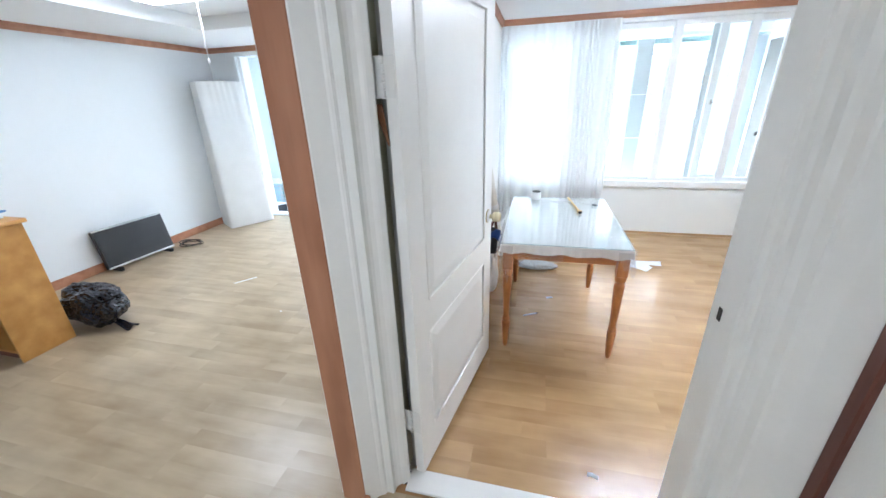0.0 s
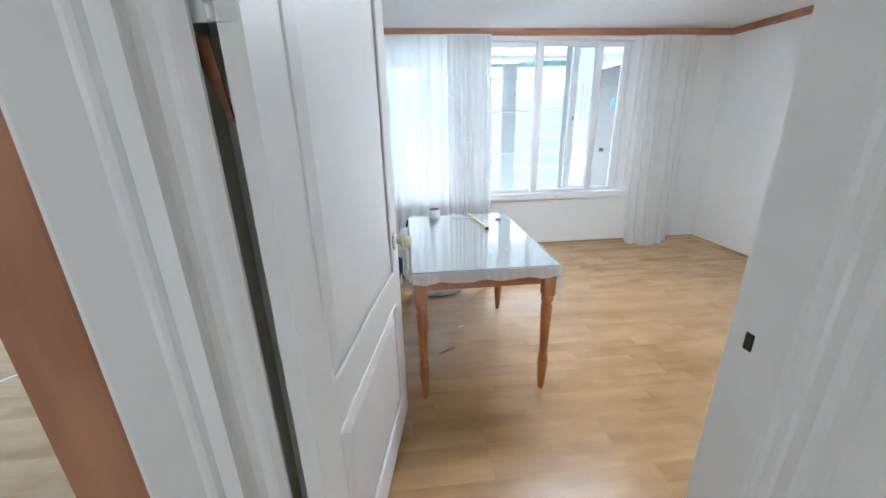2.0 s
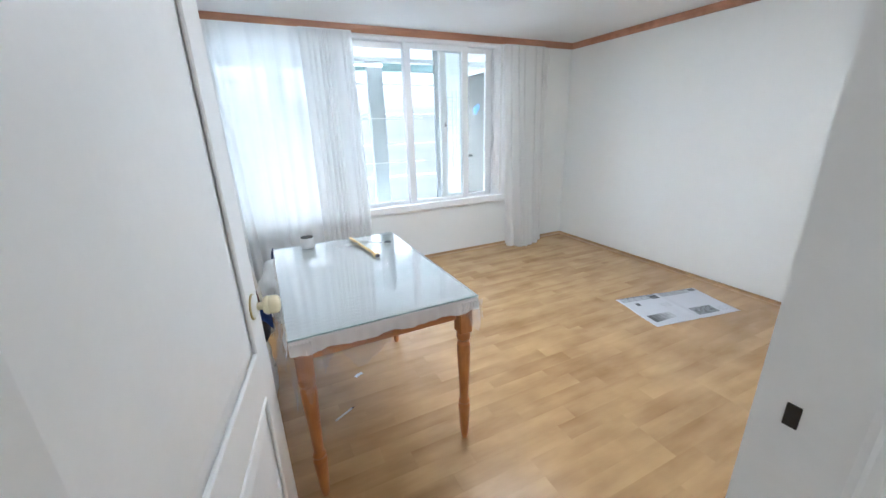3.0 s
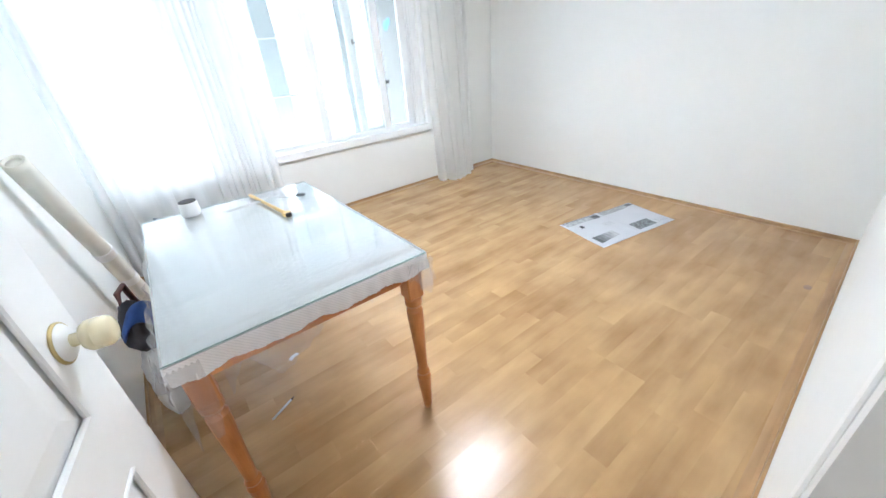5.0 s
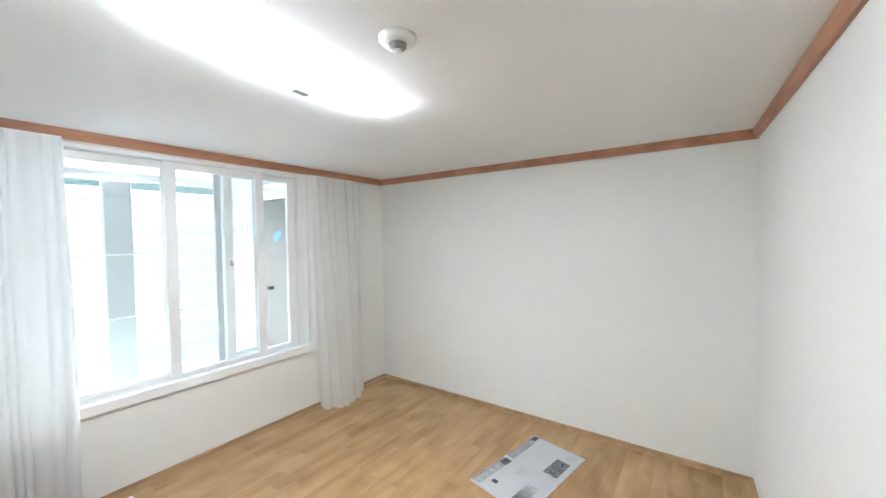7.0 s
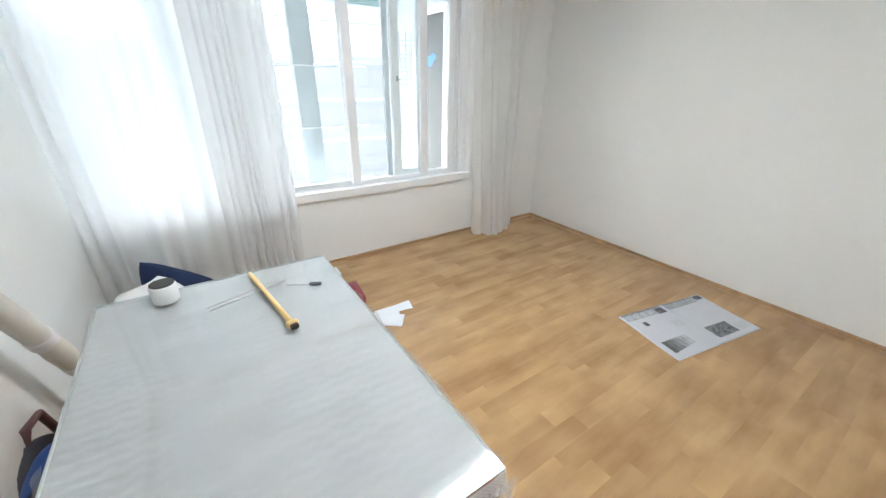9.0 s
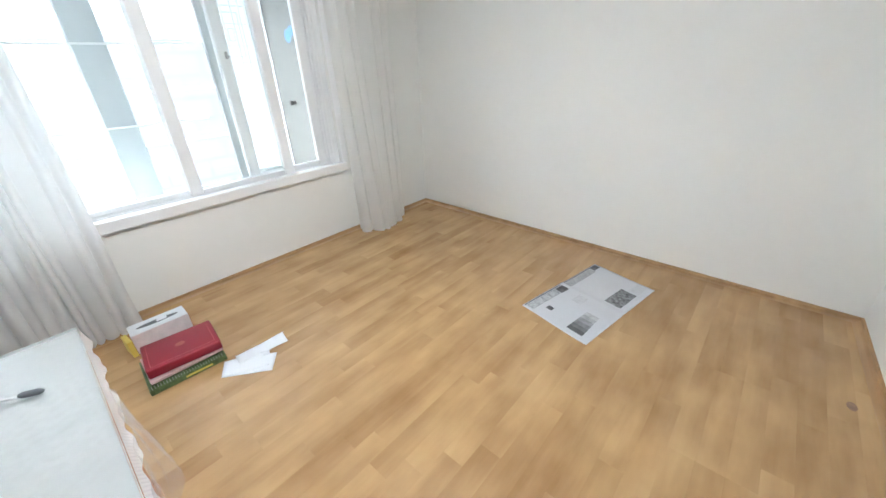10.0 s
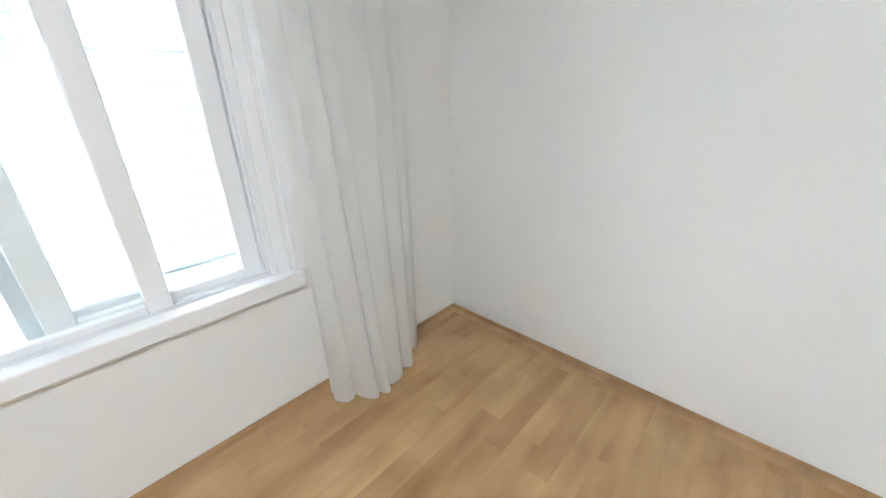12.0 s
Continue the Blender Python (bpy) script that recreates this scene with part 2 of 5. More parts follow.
HAMMERW = wood("handle_yellow_wood", (0.68, 0.47, 0.17), (0.78, 0.60, 0.29), 0.4, grain=3)
NAVY = mat("navy_cloth", (0.015, 0.03, 0.085), 0.85, vary=0.2, bump=0.3, bscale=200)
BLUE = mat("blue_cloth", (0.02, 0.07, 0.27), 0.7, vary=0.25)
DARKCLOTH = mat("dark_grey_cloth", (0.045, 0.045, 0.055), 0.8, vary=0.25, scale=12, bump=0.3, bscale=150)
BROWNBAG = mat("maroon_leather", (0.12, 0.045, 0.04), 0.5, vary=0.2)
ROLLMAT = mat("vinyl_roll_offwhite", (0.72, 0.70, 0.62), 0.5, vary=0.06, scale=3)
GREYDOOR = mat("grey_door_paint", (0.125, 0.12, 0.108), 0.5, vary=0.05, scale=3)
STICKER = mat("blue_sticker", (0.10, 0.26, 0.50), 0.5)
BALCWALL = mat("balcony_paint", (0.78, 0.80, 0.80), 0.75, vary=0.03, scale=2, bump=0.3, bscale=80)
BLUEWALL = mat("balcony_paint_pale_blue", (0.76, 0.81, 0.83), 0.75, vary=0.03, scale=2, bump=0.3, bscale=80)
TILE = mat("balcony_tile", (0.55, 0.60, 0.63), 0.35, vary=0.06, scale=3)
BLUEGREEN = mat("lattice_panel_teal", (0.16, 0.34, 0.36), 0.4, vary=0.2)
PALEBLUE = mat("pale_blue_laminate", (0.42, 0.58, 0.66), 0.4, vary=0.08)
PLANT = mat("blue_plastic", (0.10, 0.25, 0.55), 0.5, vary=0.2)
TEALPL = mat("teal_plastic", (0.32, 0.46, 0.45), 0.4)
FROST = cloth("frosted_glass", (0.92, 0.91, 0.90), 0.93, weave=30, clear=0.05)
FILMWHITE = cloth("white_film_print", (0.95, 0.95, 0.95), 0.9, clear=0.45)
STAIN = mat("floor_stain", (0.22, 0.12, 0.06), 0.5, vary=0.3, scale=40)
GAP = mat("raw_frame_grey", (0.60, 0.58, 0.44), 0.8, vary=0.1)
CHIPPED = mat("bare_wood_chip", (0.20, 0.09, 0.04), 0.8, vary=0.3, scale=20)
TUBE = glow("lamp_tube", (0.98, 0.99, 1.0), 34.0)
# glow of the unseen lamp added in the hall
HALLFILL = glow("hall_fill_glow", (1.0, 0.98, 0.95), 17.5)
LIVLAMP = glow("living_lamp_panel", (0.97, 0.99, 1.0), 4.2)


# ---- mesh helpers ----
def box(x0, y0, z0, x1, y1, z1, bev=0.0, bm=None, seg=1):
    own = bmesh.new()
    bmesh.ops.create_cube(own, size=1, matrix=Matrix.Translation(((x0 + x1) / 2, (y0 + y1) / 2, (z0 + z1) / 2)) @ Matrix.Diagonal((abs(x1 - x0), abs(y1 - y0), abs(z1 - z0), 1)))
    if bev:
        bmesh.ops.bevel(own, geom=own.edges[:], offset=bev, segments=seg, affect="EDGES", profile=0.5)
    return merge(bm, own) if bm is not None else own


def merge(bm, other, m=None):
    if m is not None:
        bmesh.ops.transform(other, matrix=m, verts=other.verts)
    tmp = bpy.data.meshes.new("tmp")
    other.to_mesh(tmp)
    other.free()
    bm.from_mesh(tmp)
    bpy.data.meshes.remove(tmp)
    return bm


def lathe(profile, steps=20, bm=None, m=None):
    """Turns (radius, height) pairs round z; ends closed."""
    own = bmesh.new()
    rings = [[own.verts.new((r * math.cos(2 * math.pi * i / steps), r * math.sin(2 * math.pi * i / steps), z)) for i in range(steps)] for r, z in profile]
    for a, b in zip(rings, rings[1:]):
        for i in range(steps):
            own.faces.new((a[i], a[(i + 1) % steps], b[(i + 1) % steps], b[i]))
    own.faces.new(rings[0][::-1])
    own.faces.new(rings[-1])
    bmesh.ops.recalc_face_normals(own, faces=own.faces)
    if m is not None:
        bmesh.ops.transform(own, matrix=m, verts=own.verts)
    return merge(bm, own) if bm is not None else own


def tube(points, r, steps=8, bm=None):
    """A round cable or rod along the points."""
    own = bmesh.new()
    pts = [Vector(p) for p in points]
    rings = []
    for i, p in enumerate(pts):
        d = (pts[min(i + 1, len(pts) - 1)] - pts[max(i - 1, 0)]).normalized()
        u = d.cross(Vector((0.13, 0.31, 1))).normalized()
        v = d.cross(u)
        rings.append([own.verts.new(p + r * (u * math.cos(2 * math.pi * k / steps) + v * math.sin(2 * math.pi * k / steps))) for k in range(steps)])
    for a, b in zip(rings, rings[1:]):
        for k in range(steps):
            own.faces.new((a[k], a[(k + 1) % steps], b[(k + 1) % steps], b[k]))
    own.faces.new(rings[0])
    own.faces.new(rings[-1][::-1])
    bmesh.ops.recalc_face_normals(own, faces=own.faces)
    return merge(bm, own) if bm is not None else own


def sheet(nu, nv, f, thick=0.0):
    """A grid of points f(u, v), u and v from 0 to 1, with thickness when asked for."""
    bm = bmesh.new()
    g = [[bm.verts.new(f(i / nu, j / nv)) for j in range(nv + 1)] for i in range(nu + 1)]
    faces = [bm.faces.new((g[i][j], g[i + 1][j], g[i + 1][j + 1], g[i][j + 1])) for i in range(nu) for j in range(nv)]
    if thick:
        bmesh.ops.recalc_face_normals(bm, faces=bm.faces)
        bmesh.ops.solidify(bm, geom=faces, thickness=thick)
    return bm


def link(name, bm, material, smooth=False):
    me = bpy.data.meshes.new(name)
    bm.to_mesh(me)
    bm.free()
    me.materials.append(material)
    if smooth:
        me.polygons.foreach_set("use_smooth", [True] * len(me.polygons))
    return new(name, me)


def part(name, bm, material, parent, label="", smooth=False):
    ob = link(name, bm, material, smooth)
    ob.parent = parent
    if label:
        tagged(ob, label)
    return ob


def thing(name, m, label, category, group=""):
    ob = new(name)
    ob.empty_display_size = 0.1
    ob.matrix_world = m
    return tagged(ob, label, category, group)


def structure(name, bm, material, label="", category="", smooth=False):
    return tagged(link(name, bm, material, smooth), label, category, kind="structure")


# ---- large structure ----
# window wall of the bedroom, with its opening, going on as the header over the living room's balcony opening
bm = box(-0.52, YW, -0.1, WX0, BY0, 2.5)
box(WX1, YW, -0.1, XR + 0.2, BY0, 2.5, bm=bm)
box(WX0, YW, -0.1, WX1, BY0, WZ0, bm=bm)
box(WX0, YW, WZ1, WX1, BY0, 2.5, bm=bm)
wall_window = structure("wall_north", bm, WALLPAPER, "white papered wall with a wide window", "wall")
structure("wall_east", box(XR, YH, -0.1, XR + 0.2, YW, 2.5), WALLPAPER, "plain white papered bedroom wall", "wall")
# door wall
bm = bmesh.new()
ring = [[bm.verts.new((x, y, z)) for x, y in ((DX1 + 0.001, YH + 0.02), (XR, YH + 0.02), (XR, YD), (DX1 + 0.001, YJ))] for z in (-0.1, 2.5)]
for k in range(4):
    bm.faces.new((ring[0][k], ring[0][(k + 1) % 4], ring[1][(k + 1) % 4], ring[1][k]))
bm.faces.new(ring[0])
bm.faces.new(ring[1])
bmesh.ops.recalc_face_normals(bm, faces=bm.faces)
box(-0.572, YH + 0.02, DH + 0.03, DX1 + 0.001, YJ, 2.5, bm=bm)
structure("wall_south", bm, WALLPAPER, "white papered wall beside the door", "wall")
# wall between bedroom and living room
bm = box(-0.82, 0.985, -0.1, XL, BY0, 2.5)
box(-0.82, 0.80, -0.1, -0.572, 0.985, 2.5, bm=bm)
box(-0.79, 0.757, -0.1, -0.69, 0.80, 2.5, bm=bm)
structure("wall_west", bm, WALLPAPER, "white papered wall between bedroom and living room", "wall")
# hall wall to the right of the door, standing out towards the hall
structure("wall_hall", box(0.645, -2.2, -0.1, 0.85, 0.633, 2.5), WALLPAPER, "pale wall of the hall", "wall")
structure("wall_hall_end", box(LX - 0.2, -2.4, -0.1, 0.85, -2.2, 2.5), LIVPAPER, "plain wall at the end of the hall", "wall")
structure("wall_living_west", box(LX - 0.2, -2.2, -0.1, LX, BY0, 2.5), LIVPAPER, "pale papered living room wall", "wall")
bm = box(LX, YW, -0.1, -3.96, BY0, 2.5)
box(-3.96, YW, 2.14, -0.82, BY0, 2.5, bm=bm)
box(-1.05, YW, -0.1, -0.82, BY0, 2.14, bm=bm)
structure("wall_living_north", bm, LIVPAPER, "living room wall with the opening to the balcony", "wall")

structure("ceiling", box(XL, YH + 0.03, H, XR, YW, H + 0.1), CEILING, "white papered bedroom ceiling", "ceiling")
bm = box(LX, -2.2, LH, -0.82, 0.2, LH + 0.25)
box(-0.82, -2.2, LH, 0.645, YH, LH + 0.25, bm=bm)
box(LX, 0.2, LH, -3.35, YW, LH + 0.25, bm=bm)
box(-1.75, 0.2, LH, -0.82, YW, LH + 0.25, bm=bm)
box(-3.35, 3.35, LH, -1.75, YW, LH + 0.25, bm=bm)
box(-3.35, 0.2, LH + 0.12, -1.75, 3.35, LH + 0.25, bm=bm)
structure("ceiling_living", bm, CEILING, "white living room ceiling with a raised centre", "ceiling")
structure("ceiling_balcony", box(BX0, BY0, BH, BX1, BY1 + 0.2, BH + 0.1), BALCWALL, "white balcony ceiling", "ceiling")

floor = structure("floor", box(XL, YH + 0.02, -0.1, XR, YW, -0.003), FLOORBASE, "glossy oak-look vinyl floor of the bedroom", "floor")
floor_living = structure("floor_living", box(LX, -2.2, -0.1, 0.645, YH, -0.003), FLOORBASE, "oak-look vinyl floor of the living room", "floor")
box2 = structure("floor_living_rear", box(LX, YH, -0.1, -0.82, BY0, -0.003), FLOORBASE, "oak-look vinyl floor of the living room", "floor")
structure("floor_balcony", box(BX0, BY0, BZ - 0.1, BX1, BY1 + 0.2, BZ), TILE, "pale tiled balcony floor", "floor")

# balcony ends
structure("wall_balcony_east", box(BX1, BY0, BZ, BX1 + 0.15, BY1 + 0.2, BH), BALCWALL, "white balcony end wall", "wall")
structure("wall_balcony_west", box(BX0 - 0.15, BY0, BZ, BX0, BY1 + 0.2, BH), BLUEWALL, "pale blue balcony end wall", "wall")
structure("wall_balcony_parapet", box(-4.95, BY1 - 0.03, BZ, -3.3, BY1 - 0.001, 0.85, 0.004), BALCWALL, "white balcony parapet", "wall")
structure("wall_balcony_outer", box(BX0, BY1, BZ, -4.95, BY1 + 0.15, BH), BLUEWALL, "pale blue balcony outer wall", "wall")


# crown moulding and skirting
def moulding(name, x0, y0, x1, y1, nx, ny, z0, z1, depth, material, label):
    """A stepped strip along a wall from (x0, y0) to (x1, y1), standing out along (nx, ny)."""
    prof = ((0, 0), (depth * 0.55, 0), (depth * 0.75, 0.25), (depth, 0.45), (depth, 1), (0, 1))
    bm = bmesh.new()
    ends = []
    for x, y in ((x0, y0), (x1, y1)):
        ends.append([bm.verts.new((x + nx * d, y + ny * d, z0 + (z1 - z0) * h)) for d, h in prof])
    for i in range(len(prof)):
        bm.faces.new((ends[0][i], ends[0][(i + 1) % 6], ends[1][(i + 1) % 6], ends[1][i]))
    bm.faces.new(ends[0])
    bm.faces.new(ends[1])
    bmesh.ops.recalc_face_normals(bm, faces=bm.faces)
    return structure(name, bm, material, label, "trim")


CROWN = "brown wooden crown moulding under the ceiling"
moulding("trim_north", XL, YW, XR, YW, 0, -1, 2.238, H, 0.03, TRIM, CROWN)
moulding("trim_east", XR, YD, XR, YW - 0.03, -1, 0, 2.238, H, 0.03, TRIM, CROWN)
moulding("trim_south", XL, YJ - 0.042, XR - 0.03, YD, 0, 1, 2.238, H, 0.03, TRIM, CROWN)
moulding("trim_west", XL, YD + 0.03, XL, YW - 0.03, 1, 0, 2.238, H, 0.03, TRIM, CROWN)
moulding("trim_living_west", LX, -2.2, LX, YW, 1, 0, 2.19, LH, 0.03, TRIM, CROWN)
moulding("trim_living_north", LX + 0.03, YW, -0.82, YW, 0, -1, 2.19, LH, 0.03, TRIM, CROWN)


def skirting(name, x0, y0, x1, y1, nx, ny, h, d, material, label):
    prof = [(0.0, h), (d * 0.18, h), (d * 0.25, h * 0.35), (d * 0.5, h * 0.12), (d, 0.001), (0, 0.001)]
    bm = bmesh.new()
    ends = [[bm.verts.new((x + nx * a, y + ny * a, z)) for a, z in prof] for x, y in ((x0, y0), (x1, y1))]
    for i in range(6):
        bm.faces.new((ends[0][i], ends[0][(i + 1) % 6], ends[1][(i + 1) % 6], ends[1][i]))
    bm.faces.new(ends[0])
    bm.faces.new(ends[1])
    bmesh.ops.recalc_face_normals(bm, faces=bm.faces)
    return structure(name, bm, material, label, "baseboard")


SK = "vinyl floor turned up against the wall"
skirting("baseboard_north", XL, YW, XR, YW, 0, -1, 0.022, 0.05, SKIRT, SK)
skirting("baseboard_east", XR, YD, XR, YW, -1, 0, 0.022, 0.05, SKIRT, SK)
skirting("baseboard_south", DX1 + 0.06, YJ + 0.003, XR, YD, 0, 1, 0.022, 0.05, SKIRT, SK)
skirting("baseboard_west", XL, YD + 0.9, XL, YW, 1, 0, 0.022, 0.05, SKIRT, SK)
structure("baseboard_living", box(LX, -2.2, 0, LX + 0.012, YW, 0.09, 0.003), TRIM, "brown wooden baseboard", "baseboard")
structure("baseboard_hall", box(-0.672, 0.722, 0, -0.648, 0.738, 0.055, 0.003), TRIM, "brown wooden baseboard end", "baseboard")

# corner boards in brown wood
structure("trim_corner", box(-0.776, 0.737, 0, -0.672, 0.80, 2.25, 0.004), TRIMUP, "brown wooden corner board", "trim")
# same wood as the corner board, its shade put into the colour
structure("trim_hall", box(0.628, 0.611, 0, 0.66, 0.649, 2.25, 0.004), DARKTRIM, "brown wooden strip, coloured dark red-brown for its shadow", "trim")


# door frame with moulded casing
BEADS = ((0, 0.007), (0.02, 0.010), (0.33, 0.011), (0.36, 0.015), (0.40, 0.017), (0.44, 0.015), (0.48, 0.012), (0.53, 0.013), (0.57, 0.018), (0.61, 0.020), (0.65, 0.018), (0.71, 0.014), (0.79, 0.015), (0.84, 0.020), (0.88, 0.022), (0.97, 0.023), (1.0, 0.018))


def casing(outer, inner, back):
    """Splayed board between two corners of the plan, with beads and hollows, painted over."""
    a, b = Vector(outer), Vector(inner)
    d = b - a
    out = Vector((d.y, -d.x)).normalized()
    prof = [a + d * u + out * h for u, h in BEADS] + [Vector(p) for p in back]
    bm = bmesh.new()
    low, high = ([bm.verts.new((p.x, p.y, z)) for p in prof] for z in (0, DH + 0.06))
    for k in range(len(prof)):
        bm.faces.new((low[k], low[(k + 1) % len(prof)], high[(k + 1) % len(prof)], high[k]))
    bm.faces.new(low)
    bm.faces.new(high)
    bmesh.ops.recalc_face_normals(bm, faces=bm.faces)
    return bm


frame_thing = structure("door_frame", casing((-0.675, 0.742), (-0.536, 0.890), ((-0.565, 0.900), (-0.695, 0.770))), PAINT, "white painted wooden door frame", "door frame")
SPLAY = ((0.458, YJ + 0.006), (0.458, 0.803), (0.462, 0.794), (0.476, 0.790), (0.484, 0.778), (0.496, 0.775), (0.504, 0.756), (0.524, 0.745), (0.536, 0.724), (0.546, 0.721), (0.580, 0.690), (0.632, 0.651), (0.700, 0.651), (0.700, YJ + 0.006))
bm = bmesh.new()
low, high = ([bm.verts.new((x, y, z)) for x, y in SPLAY] for z in (0, DH + 0.06))
for k in range(len(SPLAY)):
    bm.faces.new((low[k], low[(k + 1) % len(SPLAY)], high[(k + 1) % len(SPLAY)], high[k]))
bm.faces.new(low)
bm.faces.new(high)
bmesh.ops.recalc_face_normals(bm, faces=bm.faces)
part("casing", bm, PAINT, frame_thing)
part("head", box(-0.545, YH + 0.004, DH, 0.457, YJ + 0.008, DH + 0.04, 0.003), PAINT, frame_thing)
part("stop", box(-0.515, YH + 0.025, DH - 0.02, 0.457, YH + 0.05, DH + 0.001, 0.002), PAINT, frame_thing)
part("threshold", box(-0.530, YH - 0.03, -0.002, 0.457, YH + 0.075, 0.012, 0.004), PAINT, frame_thing, "white door threshold")
strike = part("strike_plate", box(0.4555, 0.868, 0.948, 0.4590, 0.887, 0.988, 0.001), DARKMETAL, frame_thing, "dark metal strike plate")
part("casing", box(DX1 + 0.03, YJ - 0.01, 0, DX1 + 0.06, YJ + 0.012, DH + 0.05, 0.004), PAINT, frame_thing)

# the open door: x along the leaf from the hinge, the seen face at y = 0
LEAF, LT, ST = 0.935, 0.038, 0.125
door = thing("door_1", pose(-0.4605, 0.887, 0, 0, 0, 80.0), "white panelled wooden door standing open into the bedroom", "door")
door["kind"] = "structure"


def door_leaf():
    bm = box(0, 0.006, 0.045, LEAF, LT - 0.006, DH - 0.012)
    st = ST
    for y0, y1 in ((0.0, 0.006), (LT - 0.006, LT)):
        for x0, z0, x1, z1 in ((0, 0.045, st, DH - 0.012), (LEAF - st, 0.045, LEAF, DH - 0.012), (st, 0.045, LEAF - st, 0.215), (st, 0.70, LEAF - st, 0.845), (st, DH - 0.15, LEAF - st, DH - 0.012)):
            box(x0, y0, z0, x1, y1, z1, 0.0, bm)
    return bm


part("leaf", door_leaf(), PAINT, door)


def panel_field(x0, z0, x1, z1):
    """Raised field with a sloped edge and a rounded bead round it."""
    bm = bmesh.new()
    for side, y0 in ((-1, 0.006), (1, LT - 0.006)):
        v = []
        for k, d in ((0.0, 0.0), (0.014, 0.0), (0.055, 0.007)):
            v.append([bm.verts.new((x, y0 + side * d, z)) for x, z in ((x0 + k, z0 + k), (x1 - k, z0 + k), (x1 - k, z1 - k), (x0 + k, z1 - k))])
        for a, b in zip(v, v[1:]):
            for i in range(4):
                bm.faces.new((a[i], a[(i + 1) % 4], b[(i + 1) % 4], b[i]))
        bm.faces.new(v[-1])
    bmesh.ops.recalc_face_normals(bm, faces=bm.faces)
    for y in (0.001, LT - 0.001):
        for a, b in (((x0, z0), (x1, z0)), ((x1, z0), (x1, z1)), ((x1, z1), (x0, z1)), ((x0, z1), (x0, z0))):
            tube(((a[0], y, a[1]), (b[0], y, b[1])), 0.006, 8, bm)
    return bm


part("panel", panel_field(ST, 0.845, LEAF - ST, DH - 0.15), PAINT, door)
part("panel", panel_field(ST, 0.215, LEAF - ST, 0.70), PAINT, door)
for side in (-1, 1):
    y = 0 if side < 0 else LT
    rose = part("rose", lathe(((0.033, 0), (0.033, 0.004), (0.026, 0.010), (0.014, 0.013)), 24, m=Matrix.Translation((LEAF - 0.065, y, 0.958)) @ pose(0, 0, 0, 90 if side < 0 else -90)), WHITEPL, door, "white rose with brass rim", True)
    part("rim", lathe(((0.036, 0), (0.036, 0.003), (0.033, 0.0045)), 24, m=Matrix.Translation((LEAF - 0.065, y, 0.958)) @ pose(0, 0, 0, 90 if side < 0 else -90)), BRASS, rose, "dull brass ring", True)
    part("knob", lathe(((0.011, 0.010), (0.011, 0.026), (0.021, 0.029), (0.026, 0.036), (0.0265, 0.042), (0.0245, 0.0435), (0.0245, 0.0455), (0.0265, 0.047), (0.0255, 0.062), (0.021, 0.069), (0.010, 0.072)), 24, m=Matrix.Translation((LEAF - 0.065, y, 0.958)) @ pose(0, 0, 0, 90 if side < 0 else -90)), IVORY, rose, "ivory round door knob", True)
for z in (0.33, 1.615):
    bm = box(-0.003, 0.004, z - 0.055, 0.0, LT - 0.002, z + 0.055, 0.001)
    box(-0.004, LT - 0.004, z - 0.055, 0.0, LT + 0.040, z + 0.055, 0.001, bm)
    for k in range(5):
        lathe(((0.006, -0.0095), (0.0068, -0.008), (0.0068, 0.008), (0.006, 0.0095)), 10, bm, Matrix.Translation((-0.006, LT + 0.004, z - 0.044 + 0.022 * k)))
    for k in (-0.036, 0.0, 0.036):
        for y in (LT - 0.024, LT + 0.026):
            lathe(((0.0042, 0), (0.0042, 0.0012), (0.002, 0.0016)), 8, bm, Matrix.Translation((-0.0035, y, z + k)) @ pose(0, 0, 0, 0, -90, 0))
    part("hinge", bm, WHITEPL, door, "painted-over hinge")
structure("jamb_gap", box(-0.571, 0.901, 0.0, -0.548, 0.984, DH - 0.001), GAP, "grey-brown rebate behind the door", "door frame")
bm = bmesh.new()
front, back = ([bm.verts.new((x, y, z)) for x, z in ((-0.548, 1.545), (-0.518, 1.545), (-0.503, 1.425), (-0.509, 1.430))] for y in (0.904, 0.909))
bm.faces.new(front)
bm.faces.new(back[::-1])
for k in range(4):
    bm.faces.new((front[k], front[(k + 1) % 4], back[(k + 1) % 4], back[k]))
bmesh.ops.recalc_face_normals(bm, faces=bm.faces)
tagged(link("wood_splinter", bm, CHIPPED), "broken brown splinter of the door frame", "damage", kind="structure")

# ---- bedroom window ----
win = structure("window_1", box(WX0, 4.43, WZ0, WX0 + 0.04, 4.585, WZ1, 0.002), PVC, "white double sliding window over a low wall", "window")
part("window_frame", box(WX1 - 0.05, 4.43, WZ0, WX1, 4.585, WZ1, 0.003), PVC, win)
for y in (4.438, 4.486, 4.538):
    part("side_track", box(WX1 - 0.078, y - 0.005, WZ0 + 0.036, WX1 - 0.0505, y + 0.005, WZ1 - 0.031, 0.0015), PVC, win)
part("window_frame", box(WX0 + 0.04, 4.43, WZ0, WX1 - 0.05, 4.585, WZ0 + 0.035, 0.003), PVC, win)
part("window_frame", box(WX0 + 0.04, 4.43, WZ1 - 0.03, WX1 - 0.05, 4.585, WZ1, 0.003), PVC, win)
for y in (4.455, 4.505, 4.555):
    part("track", box(WX0 + 0.04, y - 0.004, WZ0 + 0.035, WX1 - 0.05, y + 0.004, WZ0 + 0.047), PVC, win)
part("window_sill", box(WX0 - 0.045, 4.366, 0.556, WX1 + 0.03, 4.43, 0.626, 0.007, seg=2), PVC, win, "white window board with rounded edge")
